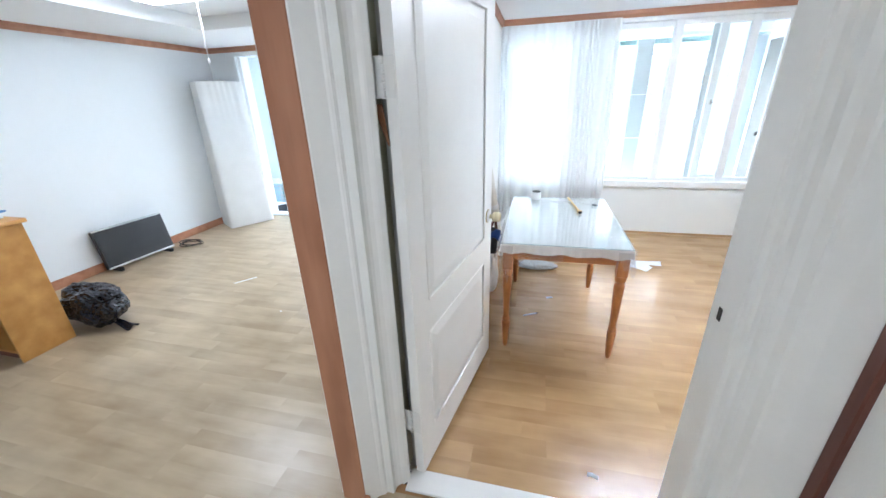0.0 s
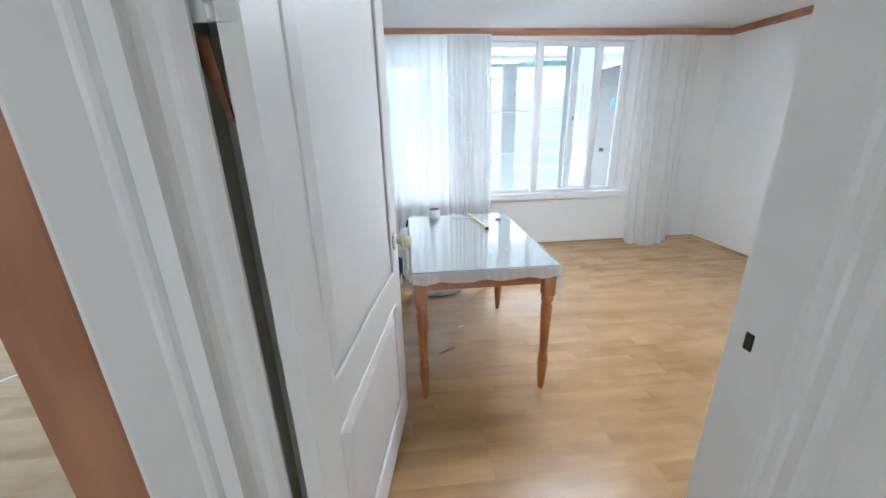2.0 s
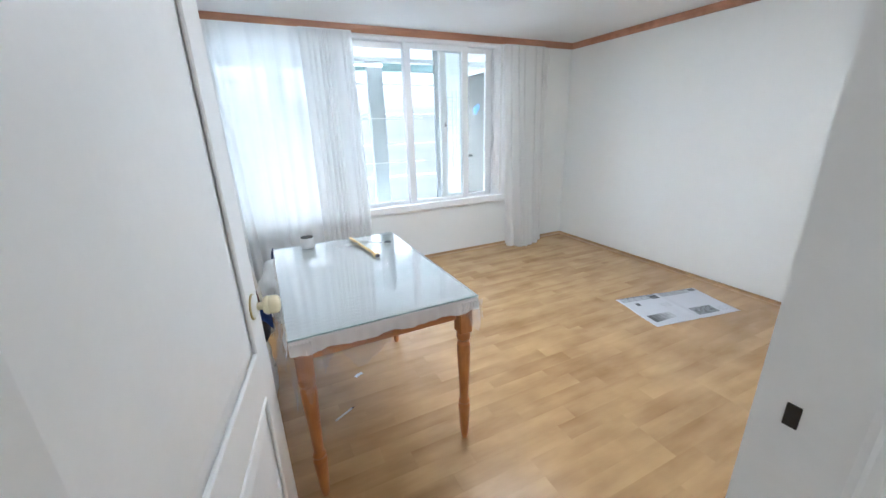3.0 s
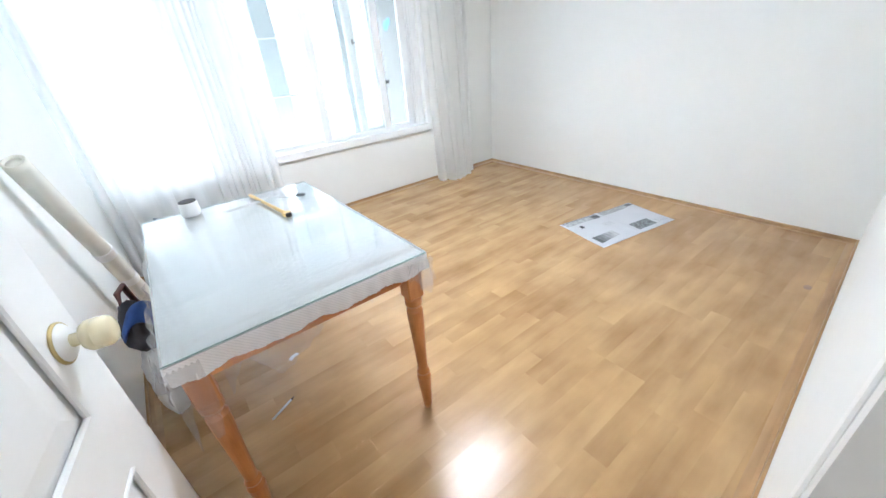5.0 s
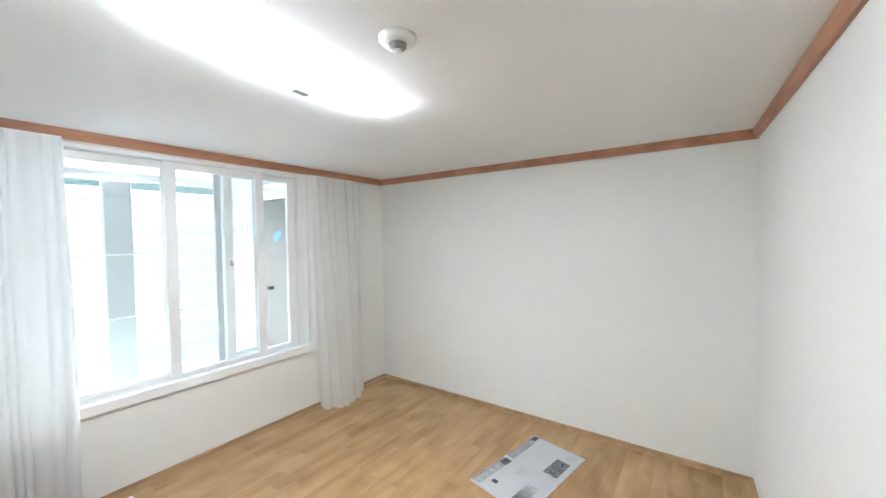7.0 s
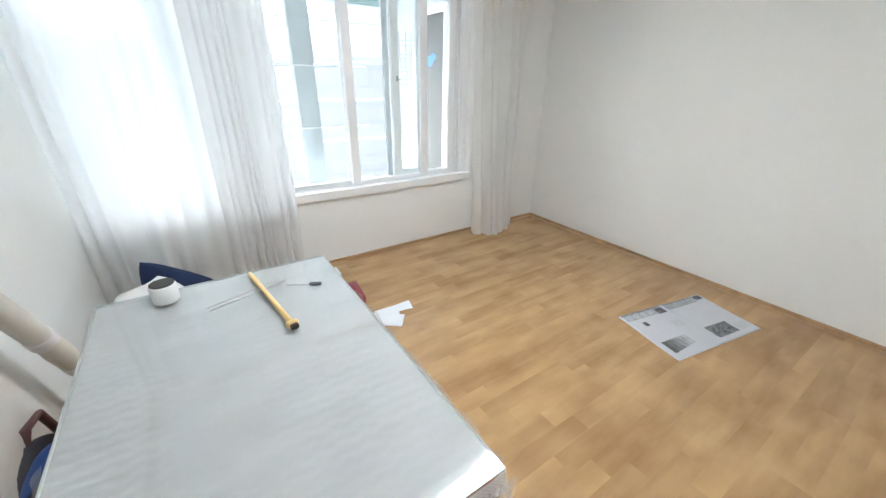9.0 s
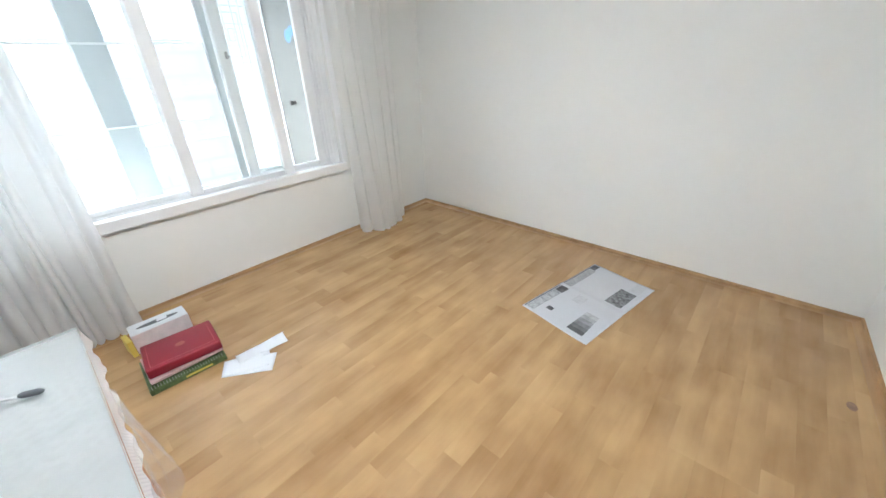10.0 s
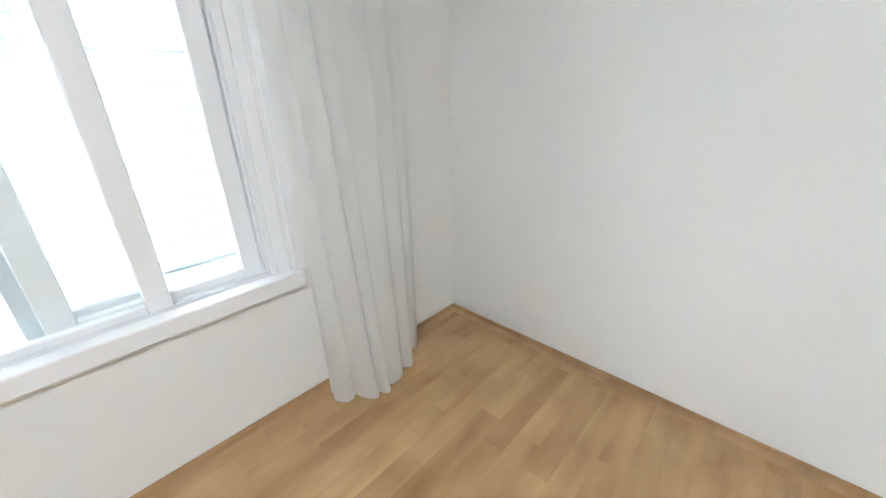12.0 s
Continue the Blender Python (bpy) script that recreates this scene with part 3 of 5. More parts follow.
part("sill_apron", box(WX0 - 0.04, 4.384, 0.543, WX1 + 0.025, YW, 0.556, 0.002), PVC, win)
part("window_casing", box(WX1, 4.382, 0.626, WX1 + 0.05, YW, WZ1, 0.004), PVC, win)
part("window_casing", box(WX0 - 0.05, 4.382, 0.626, WX0, YW, WZ1, 0.004), PVC, win)


def lattice(x0, x1, z0, z1, y, th, parent):
    """White bars in a squared spiral pattern, as on paper doors."""
    bm = bmesh.new()
    w, hgt = x1 - x0, z1 - z0
    for f in (0.14, 0.36, 0.64, 0.86):
        box(x0 + f * w - th / 2, y, z0, x0 + f * w + th / 2, y + 0.008, z1, 0, bm)
        box(x0, y + 0.001, z0 + f * hgt - th / 2, x1, y + 0.009, z0 + f * hgt + th / 2, 0, bm)
    for a, b in ((0.22, 0.78), (0.42, 0.58)):
        for f in (a, b):
            box(x0 + f * w - th / 2, y + 0.002, z0 + a * hgt, x0 + f * w + th / 2, y + 0.010, z0 + b * hgt, 0, bm)
            box(x0 + a * w, y + 0.003, z0 + f * hgt - th / 2, x0 + b * w, y + 0.011, z0 + f * hgt + th / 2, 0, bm)
    return part("lattice", bm, FILMWHITE, parent, "white lattice bars")


def sash(x0, x1, y, material, wide=0.062, latch_at=None):
    z0, z1 = WZ0 + 0.047, WZ1 - 0.032
    s = part("sash", box(x0, y - 0.018, z0, x0 + wide, y + 0.018, z1, 0.004), material, win)
    part("sash_stile", box(x1 - wide, y - 0.018, z0, x1, y + 0.018, z1, 0.004), material, s)
    part("sash_rail", box(x0 + wide, y - 0.016, z0, x1 - wide, y + 0.016, z0 + 0.032, 0.004), material, s)
    part("sash_rail", box(x0 + wide, y - 0.016, z1 - 0.055, x1 - wide, y + 0.016, z1, 0.004), material, s)
    p = part("pane", box(x0 + wide, y - 0.0025, z0 + 0.032, x1 - wide, y + 0.0025, z1 - 0.055), PANE, s, "clear window glass")
    p.visible_shadow = False
    if latch_at:
        bm = box(latch_at - 0.009, y - 0.023, 1.415, latch_at + 0.009, y - 0.018, 1.458, 0.002)
        box(latch_at - 0.004, y - 0.034, 1.424, latch_at + 0.016, y - 0.023, 1.436, 0.002, bm)
        part("latch", bm, GREYPL, s, "small grey sash latch")
    return s


sash(1.186, 1.908, 4.462, PVC, 0.072)
sash(0.50, 1.25, 4.515, PVC)
sash(1.60, 2.232, 4.515, PVC, 0.072, 1.648)
sash(-0.485, 0.30, 4.462, PVC, 0.04)
sash(0.24, 0.56, 4.515, PVC)


def frosted_sash(x0, x1, y):
    """Outer sash of frosted glass with a white lattice print, its one stile in aluminium."""
    z0, z1 = WZ0 + 0.047, WZ1 - 0.032
    s = part("sash", box(x0, y - 0.016, z0, x0 + 0.045, y + 0.016, z1, 0.003), PVC_OUT, win, "blue-grey aluminium stile")
    part("sash_stile", box(x1 - 0.05, y - 0.016, z0, x1, y + 0.016, z1, 0.003), PVC, s)
    part("sash_rail", box(x0 + 0.045, y - 0.014, z0, x1 - 0.05, y + 0.014, z0 + 0.05, 0.003), PVC, s)
    part("sash_rail", box(x0 + 0.045, y - 0.014, z1 - 0.05, x1 - 0.05, y + 0.014, z1, 0.003), PVC, s)
    part("pane", box(x0 + 0.045, y - 0.002, z0 + 0.05, x1 - 0.05, y + 0.002, z1 - 0.05), FROST, s, "frosted window glass")
    for a, b in ((0.85, 1.30), (1.33, 1.78)):
        lattice(x0 + 0.07, x1 - 0.07, a, b, y - 0.014, 0.007, s)


frosted_sash(1.556, 1.918, 4.562)

# ---- balcony outer windows ----
outer = structure("window_2", box(-4.95, BY1, BZ, BX1, BY1 + 0.12, 0.02, 0.004), BALCWALL, "balcony glazing with grey frames and white lattice", "window")
part("window_frame", box(-4.95, BY1 + 0.02, 2.26, BX1, BY1 + 0.12, BH), PVC, outer)
part("transom", box(-4.95, BY1 + 0.03, 2.06, BX1, BY1 + 0.10, 2.10, 0.004), PVC, outer)
for x in (-4.82, -3.4, -2.2, -1.0, 0.15, 2.94):
    part("mullion", box(x - 0.10, BY1 + 0.02, 0.02, x + 0.10, BY1 + 0.11, 2.26, 0.006), PVC_OUT, outer, "blue-grey aluminium mullion")
for z in (0.02, 0.62, 1.15, 1.62):
    part("rail", box(-4.85, BY1 + 0.04, z, BX1, BY1 + 0.07, z + 0.028, 0.003), PVC, outer)



post = structure("balcony_post", box(0.985, 5.06, BZ, 1.160, 5.15, 2.12, 0.006), PVC_OUT, "blue-grey aluminium post standing on the balcony", "post")
part("head_rail", box(-0.6, 5.055, 2.12, BX1 - 0.001, 5.155, 2.165, 0.004), PVC, post, "white rail over the post")
for z in (0.52, 1.02, 1.52):
    part("crossbar", box(0.2, 5.044, z, 1.62, 5.059, z + 0.012, 0.002), PVC, post, "thin white crossbar")

rack = thing("drying_rack", pose(1.55, 5.45, 2.13), "teal ceiling-hung clothes drying rack on the balcony", "drying rack")
for y in (-0.30, -0.18, -0.06, 0.06, 0.18, 0.30):
    part("bar", tube([(-0.75, y, 0), (0.75, y, 0)], 0.010), TEALPL, rack, "", True)
for x in (-0.75, 0.75):
    part("end_bar", box(x - 0.012, -0.32, -0.015, x + 0.012, 0.32, 0.015, 0.004), TEALPL, rack)
    part("cord", tube([(x, 0, 0.01), (x * 0.9, 0, BH - 2.13)], 0.003), WHITEPL, rack, "", True)

bdoor = structure("door_2", box(BX1 - 0.03, 5.86, BZ, BX1 - 0.001, 6.66, 2.18, 0.004), GREYDOOR, "grey painted balcony door with a small knob", "door")
part("frame", box(BX1 - 0.04, 6.662, BZ, BX1 - 0.001, 6.72, 2.24, 0.003), PVC, bdoor)
part("frame", box(BX1 - 0.04, 5.80, BZ, BX1 - 0.001, 5.858, 2.24, 0.003), PVC, bdoor)
part("frame", box(BX1 - 0.04, 5.858, 2.182, BX1 - 0.001, 6.662, 2.24, 0.003), PVC, bdoor)
part("knob", lathe(((0.028, 0), (0.028, 0.006), (0.014, 0.012), (0.014, 0.03), (0.027, 0.036), (0.03, 0.055), (0.018, 0.066)), 18, m=Matrix.Translation((BX1 - 0.03, 6.30, 0.945)) @ pose(0, 0, 0, 0, -90, 0)), DARKMETAL, bdoor, "dark door knob", True)
part("peephole", lathe(((0.014, 0), (0.014, 0.004), (0.008, 0.006)), 12, m=Matrix.Translation((BX1 - 0.03, 6.28, 1.93)) @ pose(0, 0, 0, 0, -90, 0)), DARKMETAL, bdoor, "small dark peephole", True)
part("sticker", lathe(((0.065, 0), (0.065, 0.003)), 20, m=Matrix.Translation((BX1 - 0.03, 6.17, 1.655)) @ pose(0, 0, 0, 0, -90, 0)), STICKER, bdoor, "round blue sticker")
part("sticker", lathe(((0.05, 0), (0.05, 0.003)), 20, m=Matrix.Translation((BX1 - 0.03, 6.09, 1.70)) @ pose(0, 0, 0, 0, -90, 0)), STICKER, bdoor, "round blue sticker")

# glowing card past the balcony: flats and white sky, haze and daylight in its emission
bd = bpy.data.materials.new("glowing_distance")
bd.use_nodes = True
n, l = bd.node_tree.nodes, bd.node_tree.links
b = n["Principled BSDF"]
tc, br, sep, rise, mixc = n.new("ShaderNodeTexCoord"), n.new("ShaderNodeTexBrick"), n.new("ShaderNodeSeparateXYZ"), n.new("ShaderNodeMapRange"), n.new("ShaderNodeMix")
mp = n.new("ShaderNodeMapping")
mp.inputs["Rotation"].default_value = (radians(-90), 0, 0)
l.new(tc.outputs["Object"], mp.inputs[0])
l.new(tc.outputs["Object"], sep.inputs[0])
l.new(mp.outputs[0], br.inputs["Vector"])
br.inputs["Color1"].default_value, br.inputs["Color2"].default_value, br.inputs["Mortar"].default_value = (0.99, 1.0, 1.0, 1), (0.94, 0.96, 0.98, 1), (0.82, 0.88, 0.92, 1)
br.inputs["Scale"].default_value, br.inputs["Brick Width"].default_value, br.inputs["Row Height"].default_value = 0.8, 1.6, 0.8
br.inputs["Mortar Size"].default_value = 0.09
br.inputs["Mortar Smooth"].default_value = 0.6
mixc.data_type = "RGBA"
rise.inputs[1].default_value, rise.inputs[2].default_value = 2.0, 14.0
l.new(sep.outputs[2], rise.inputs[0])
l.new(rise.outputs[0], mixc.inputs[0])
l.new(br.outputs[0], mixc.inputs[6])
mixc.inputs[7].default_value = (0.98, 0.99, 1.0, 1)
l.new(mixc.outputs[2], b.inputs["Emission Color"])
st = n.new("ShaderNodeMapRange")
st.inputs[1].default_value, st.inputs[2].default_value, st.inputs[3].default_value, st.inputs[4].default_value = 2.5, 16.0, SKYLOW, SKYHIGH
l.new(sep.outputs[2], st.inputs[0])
side, gain = n.new("ShaderNodeMapRange"), n.new("ShaderNodeMath")   # glow raised towards the west, added to brighten the east wall
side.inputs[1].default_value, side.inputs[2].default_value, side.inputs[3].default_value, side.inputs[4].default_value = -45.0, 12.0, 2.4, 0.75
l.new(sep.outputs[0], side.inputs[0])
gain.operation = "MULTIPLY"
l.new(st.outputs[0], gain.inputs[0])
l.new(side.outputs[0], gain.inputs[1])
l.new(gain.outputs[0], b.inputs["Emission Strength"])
b.inputs["Base Color"].default_value = (0.08, 0.08, 0.08, 1)
# stands in for the sky: its glow is the rooms' daylight
structure("backdrop", box(-60, 24, -20, 60, 24.2, 60), bd, "glowing card of hazy flats and white sky, lighting the rooms", "backdrop")
structure("ground", box(-60, BY1 + 0.4, -6.2, 60, 60, -6.0), TILE, "pale ground far below the balcony", "ground")


# ---- curtains ----
def curtain(name, x0, x1, ytop, ybot, z0, z1, folds, amp, material, label, dense=None, flare=0.0, belly=0.0, spread=0.0):
    top = thing(name, pose(0, 0, 0), label, "curtain")
    rnd = random.Random(len(name) + folds)
    ph = [rnd.uniform(0, 6.28) for _ in range(4)]

    def f(u, v):
        w = u if dense is None else (u / dense[0] * dense[1] if u < dense[0] else dense[1] + (u - dense[0]) / (1 - dense[0]) * (1 - dense[1]))
        a = amp * (0.40 + 0.60 * (1 - v)) * (0.75 + 0.35 * math.sin(2 * math.pi * 1.9 * u + ph[2]))
        p = 2 * math.pi * folds * (u + 0.035 * math.sin(2 * math.pi * 1.3 * u + ph[1]) + 0.018 * math.sin(2 * math.pi * 3.1 * u + ph[3])) + ph[0] + 0.5 * math.sin(2.2 * v + 4 * u)
        s = math.sin(p) + 0.28 * math.sin(2 * p + 1.3 + 0.6 * v)
        y = ybot + (ytop - ybot) * v + a * s * 0.62 + 0.006 * math.sin(7 * v + 11 * u + ph[2])
        x = x0 + (x1 - x0) * w + amp * 0.35 * math.cos(p) * (1 - 0.6 * v) + 0.010 * math.sin(5 * v + 9 * u + ph[3]) * (1 - v) - flare * (v - 0.5) * (1 - u) + spread * v * u
        y -= belly * math.sin(math.pi * min(1.0, u ** 0.8)) * (1 - v) ** 1.1
        return (x, y, z0 + (z1 - z0) * v + 0.010 * math.sin(p + 0.7) * (1 - v) ** 8)
    part("cloth", sheet(folds * 18, 34, f), material, top, "", True)
    bm = bmesh.new()
    for k in range(2):
        tube([(x0 + (x1 - x0) * i / 10, ytop + 0.01, z1 + 0.004 + k * 0.004) for i in range(11)], 0.004, 6, bm)
    part("heading", bm, WHITEPL, top, "white curtain rail")
    return top


curtain("curtain", -0.50, 0.66, 4.315, 4.235, 0.035, 2.222, 15, 0.042, SHEER, "sheer white curtain drawn over half the window", (0.5, 0.60))
curtain("curtain", 0.22, 0.655, 4.275, 4.205, 0.03, 2.218, 9, 0.03, SHEER, "gathered inner end of a white curtain")
curtain("curtain", 2.31, 2.85, 4.335, 4.31, 0.014, 2.222, 6, 0.066, DRAPE, "gathered white curtain at the end of the window", None, 0.03, 0.15, 0.07)

# ---- ceiling fittings ----
lamp = thing("ceiling_lamp", pose(1.08, 2.615, H, 0, 0, 7), "long white fluorescent ceiling lamp, switched on", "lamp")
part("base", box(-0.50, -0.040, -0.014, 0.50, 0.040, 0, 0.003), WHITEPL, lamp)
for x0, x1 in ((-0.51, -0.004), (0.004, 0.51)):
    part("diffuser", box(x0, -0.046, -0.034, x1, 0.046, -0.013, 0.006, seg=2), TUBE, lamp, "glowing milky diffuser", True)
part("seam", box(-0.004, -0.044, -0.032, 0.004, 0.044, -0.014), GREYPL, lamp)
part("centre_clip", box(-0.01, 0.030, -0.070, 0.06, 0.065, -0.0335, 0.003), DARKGREY, lamp, "grey clip")
part("centre_plate", box(-0.127, -0.020, -0.039, 0.155, -0.014, -0.0335, 0.0005), DARKGREY, lamp)

smoke = thing("smoke_detector", pose(1.12, 2.15, H), "round white ceiling smoke detector", "smoke detector")
part("base", lathe(((0.062, 0), (0.062, -0.010), (0.055, -0.020), (0.040, -0.024)), 28), WHITEPL, smoke, "", True)
part("cage", lathe(((0.030, -0.024), (0.028, -0.036), (0.018, -0.040)), 20), GREYPL, smoke, "grey sensor cage", True)
part("sensor", lathe(((0.012, -0.040), (0.010, -0.050), (0.004, -0.054)), 14), WHITEPL, smoke, "", True)

wire = thing("wall_wire_stub", pose(1.32, 0.959, 1.895), "dark cable hole with wire end in the white wall", "cable")
part("hole", lathe(((0.011, 0), (0.011, 0.003), (0.007, 0.004)), 14, m=pose(0, 0, 0, -90, 0, 0)), DARKMETAL, wire, "", True)
part("wire", tube([(0, 0.004, 0), (0.002, 0.014, -0.01), (0.004, 0.016, -0.025), (-0.003, 0.014, -0.04), (-0.008, 0.010, -0.034)], 0.0018), GREYPL, wire, "", True)

switch = thing("light_switch", pose(0.775, 0.9355, 1.220, 0, 0, 2.4), "white light switch with dark rocker on the wall", "switch")
part("plate", box(-0.04, 0, -0.05, 0.045, 0.008, 0.05, 0.003), WHITEPL, switch)
part("rocker", box(-0.02, 0.008, 0.014, 0.026, 0.012, 0.036, 0.002), DARKGREY, switch, "dark rocker")
part("rocker", box(-0.02, 0.008, -0.036, 0.026, 0.012, -0.010, 0.002), WHITEPL, switch)
for z in (-0.032, 0.006):
    part("notch", box(0.036, 0.008, z - 0.006, 0.041, 0.0092, z + 0.006, 0.0005), GREYPL, switch, "grey notch")

# ---- table ----
TX0, TX1, TY0, TY1, TZ = -0.242, 0.478, 1.862, 2.972, 0.755
table = thing("table", pose(0, 0, 0), "orange-brown wooden dining table with turned legs", "table")
part("tabletop", box(TX0 + 0.012, TY0 + 0.012, 0.715, TX1 - 0.012, TY1 - 0.012, 0.752, 0.006), TABLEWOOD, table)
for x0, y0, x1, y1 in ((TX0 + 0.07, TY0 + 0.055, TX1 - 0.07, TY0 + 0.075), (TX0 + 0.07, TY1 - 0.075, TX1 - 0.07, TY1 - 0.055), (TX0 + 0.045, TY0 + 0.08, TX0 + 0.065, TY1 - 0.08), (TX1 - 0.065, TY0 + 0.08, TX1 - 0.045, TY1 - 0.08)):
    part("apron", box(x0, y0, 0.640, x1, y1, 0.715, 0.003), TABLEWOOD, table)
LEG = ((0.013, 0.0), (0.017, 0.02), (0.024, 0.13), (0.028, 0.185), (0.022, 0.20), (0.026, 0.212), (0.019, 0.228), (0.021, 0.30), (0.029, 0.48), (0.030, 0.515), (0.022, 0.53), (0.031, 0.545), (0.031, 0.565), (0.023, 0.578))


def table_leg(x, y):
    bm = lathe(LEG, 20)
    own = box(-0.030, -0.030, 0.575, 0.030, 0.030, 0.715, 0.004)
    merge(bm, own)
    bmesh.ops.transform(bm, matrix=Matrix.Translation((x, y, 0)), verts=bm.verts)
    return part("leg", bm, TABLELEG, table, "", False)


for x, y in ((TX0 + 0.04, TY0 + 0.063), (TX1 - 0.033, TY0 + 0.063), (TX0 + 0.05, TY1 - 0.20 + 0.10), (TX1 - 0.05, TY1 - 0.10)):
    table_leg(x, y)

tcl = thing("tablecloth", pose(0, 0, 0.008), "white woven tablecloth with a lace edge", "tablecloth")
part("backing", box(TX0 + 0.002, TY0 + 0.002, 0.7445, TX1 - 0.002, TY1 - 0.002, 0.7458, 0.0005), CLOTH, tcl)


def quilt(u, v):
    """Rows of soft raised pads, a little out of line."""
    x, y = TX0 + 0.002 + (TX1 - TX0 - 0.004) * u, TY0 + 0.002 + (TY1 - TY0 - 0.004) * v
    a = math.sin(2 * math.pi * (y / 0.030 + 0.06 * math.sin(31 * x))) * (0.6 + 0.4 * math.sin(2 * math.pi * (x / 0.047 + 0.1 * math.sin(23 * y))))
    return (x, y, 0.7474 + 0.0010 * a)


part("cloth", sheet(72, 220, quilt), CLOTH, tcl, "quilted white cloth", True)


def hem(ax, ay, bx, by, nx, ny, drop):
    def f(u, v):
        s = math.sin(40 * u + ax * 9) * 0.004 + math.sin(97 * u) * 0.002
        o = 0.002 + (0.006 + s) * v + 0.004 * v * v
        return (ax + (bx - ax) * u + nx * o, ay + (by - ay) * u + ny * o, 0.7475 - v * (drop + 0.005 * math.sin(23 * u) + 0.003 * abs(math.sin(150 * u))))
    return part("hem", sheet(120, 5, f), LACE, tcl, "lace hem", True)


hem(TX0, TY0, TX1, TY0, 0, -1, 0.048)
hem(TX1, TY0, TX1, TY1, 1, 0, 0.052)
hem(TX1, TY1, TX0, TY1, 0, 1, 0.05)
hem(TX0, TY1, TX0, TY0, -1, 0, 0.06)

tg = thing("glass_top", pose(0, 0, 0.008), "clear glass sheet laid on the tablecloth", "glass sheet")
g = part("sheet", box(TX0, TY0, 0.7490, TX1, TY1, 0.7545), TABLEGLASS, tg)
g.visible_shadow = False
bm = bmesh.new()
# one sheet: front edge coloured dark green, the other three pale
part("edge", box(TX0, TY0 - 0.0008, 0.7505, TX1, TY0, 0.7540), GLASSEDGE, tg, "dark green glass edge")
for x0, y0, x1, y1 in ((TX0, TY1, TX1, TY1 + 0.0008), (TX0 - 0.0008, TY0, TX0, TY1), (TX1, TY0, TX1 + 0.0008, TY1)):
    box(x0, y0, 0.7490, x1, y1, 0.7545, 0, bm)
part("edge", bm, PALEEDGE, tg, "glass edge coloured paler than the front one")


def film_drop(ax, ay, bx, by, nx, ny, drop, seed):
    """Torn clear plastic hanging from the table's edge."""
    rnd = random.Random(seed)
    ph = [rnd.uniform(0, 6) for _ in range(3)]

    def f(u, v):
        d = drop * (0.75 + 0.25 * math.sin(9 * u + ph[0]))
        o = 0.012 + 0.02 * v * math.sin(14 * u + ph[1]) + 0.014 * v + 0.006 * math.sin(40 * u + 8 * v + ph[2])
        return (ax + (bx - ax) * u + nx * o, ay + (by - ay) * u + ny * o, 0.742 - v * d)
    return sheet(40, 10, f)


film = thing("plastic_film", pose(0, 0, 0.008), "torn clear plastic film hanging under the tablecloth", "plastic film")
for a in ((TX1 + 0.004, TY0 + 0.02, TX1 + 0.004, TY1 - 0.3, 1, 0, 0.17, 3), (TX1 - 0.08, TY0 - 0.006, TX1 + 0.01, TY0 - 0.006, 0, -1, 0.11, 5), (TX0 - 0.006, TY0 - 0.004, TX0 + 0.07, TY0 - 0.004, 0, -1, 0.24, 7), (TX0 + 0.10, TY0 + 0.03, TX0 + 0.36, TY0 + 0.03, 0, -1, 0.17, 9), (TX0 - 0.006, TY0 + 0.5, TX0 - 0.006, TY0, -1, 0, 0.2, 11)):
    p = part("film", film_drop(*a), FILM, film, "", True)
    p.visible_shadow = False

# things on the table
TOP = 0.7627
cup = thing("cup", pose(-0.055, 2.90, TOP), "small white tape roll standing as a cup on the table", "cup")
part("body", lathe(((0.034, 0), (0.038, 0.004), (0.038, 0.055), (0.034, 0.062), (0.028, 0.062), (0.027, 0.012)), 24), WHITEPL, cup, "", True)
part("rim", lathe(((0.0345, 0.0615), (0.0345, 0.0645), (0.0315, 0.0645)), 24), DARKMETAL, cup, "dark rim", True)

ham = thing("hammer", pose(0.225, 2.735, TOP, 0, 0, 97.7), "hammer with yellow wooden handle lying on the table", "hammer")


def handle_f():
    bm = bmesh.new()
    secs = ((-0.19, 0.012, 0.008), (-0.17, 0.013, 0.009), (-0.06, 0.0125, 0.008), (0.0, 0.011, 0.008), (0.10, 0.013, 0.009), (0.17, 0.015, 0.009), (0.20, 0.012, 0.007))
    rings = []
    for x, w, h in secs:
        rings.append([bm.verts.new((x, 0.6 * w * math.cos(2 * math.pi * k / 12), 0.0095 + h * math.sin(2 * math.pi * k / 12))) for k in range(12)])
    for a, b in zip(rings, rings[1:]):
        for k in range(12):
            bm.faces.new((a[k], a[(k + 1) % 12], b[(k + 1) % 12], b[k]))
    bm.faces.new(rings[0])
    bm.faces.new(rings[-1])
    bmesh.ops.recalc_face_normals(bm, faces=bm.faces)
    return bm


part("handle", handle_f(), HAMMERW, ham, "yellow wooden handle", True)
bm = box(-0.212, -0.017, 0.0005, -0.190, 0.017, 0.019, 0.004)
part("head", bm, HAMMERW, ham, "yellow head")
part("face", box(-0.226, -0.012, 0.001, -0.212, 0.012, 0.018, 0.003), DARKMETAL, ham, "dark metal striking face")

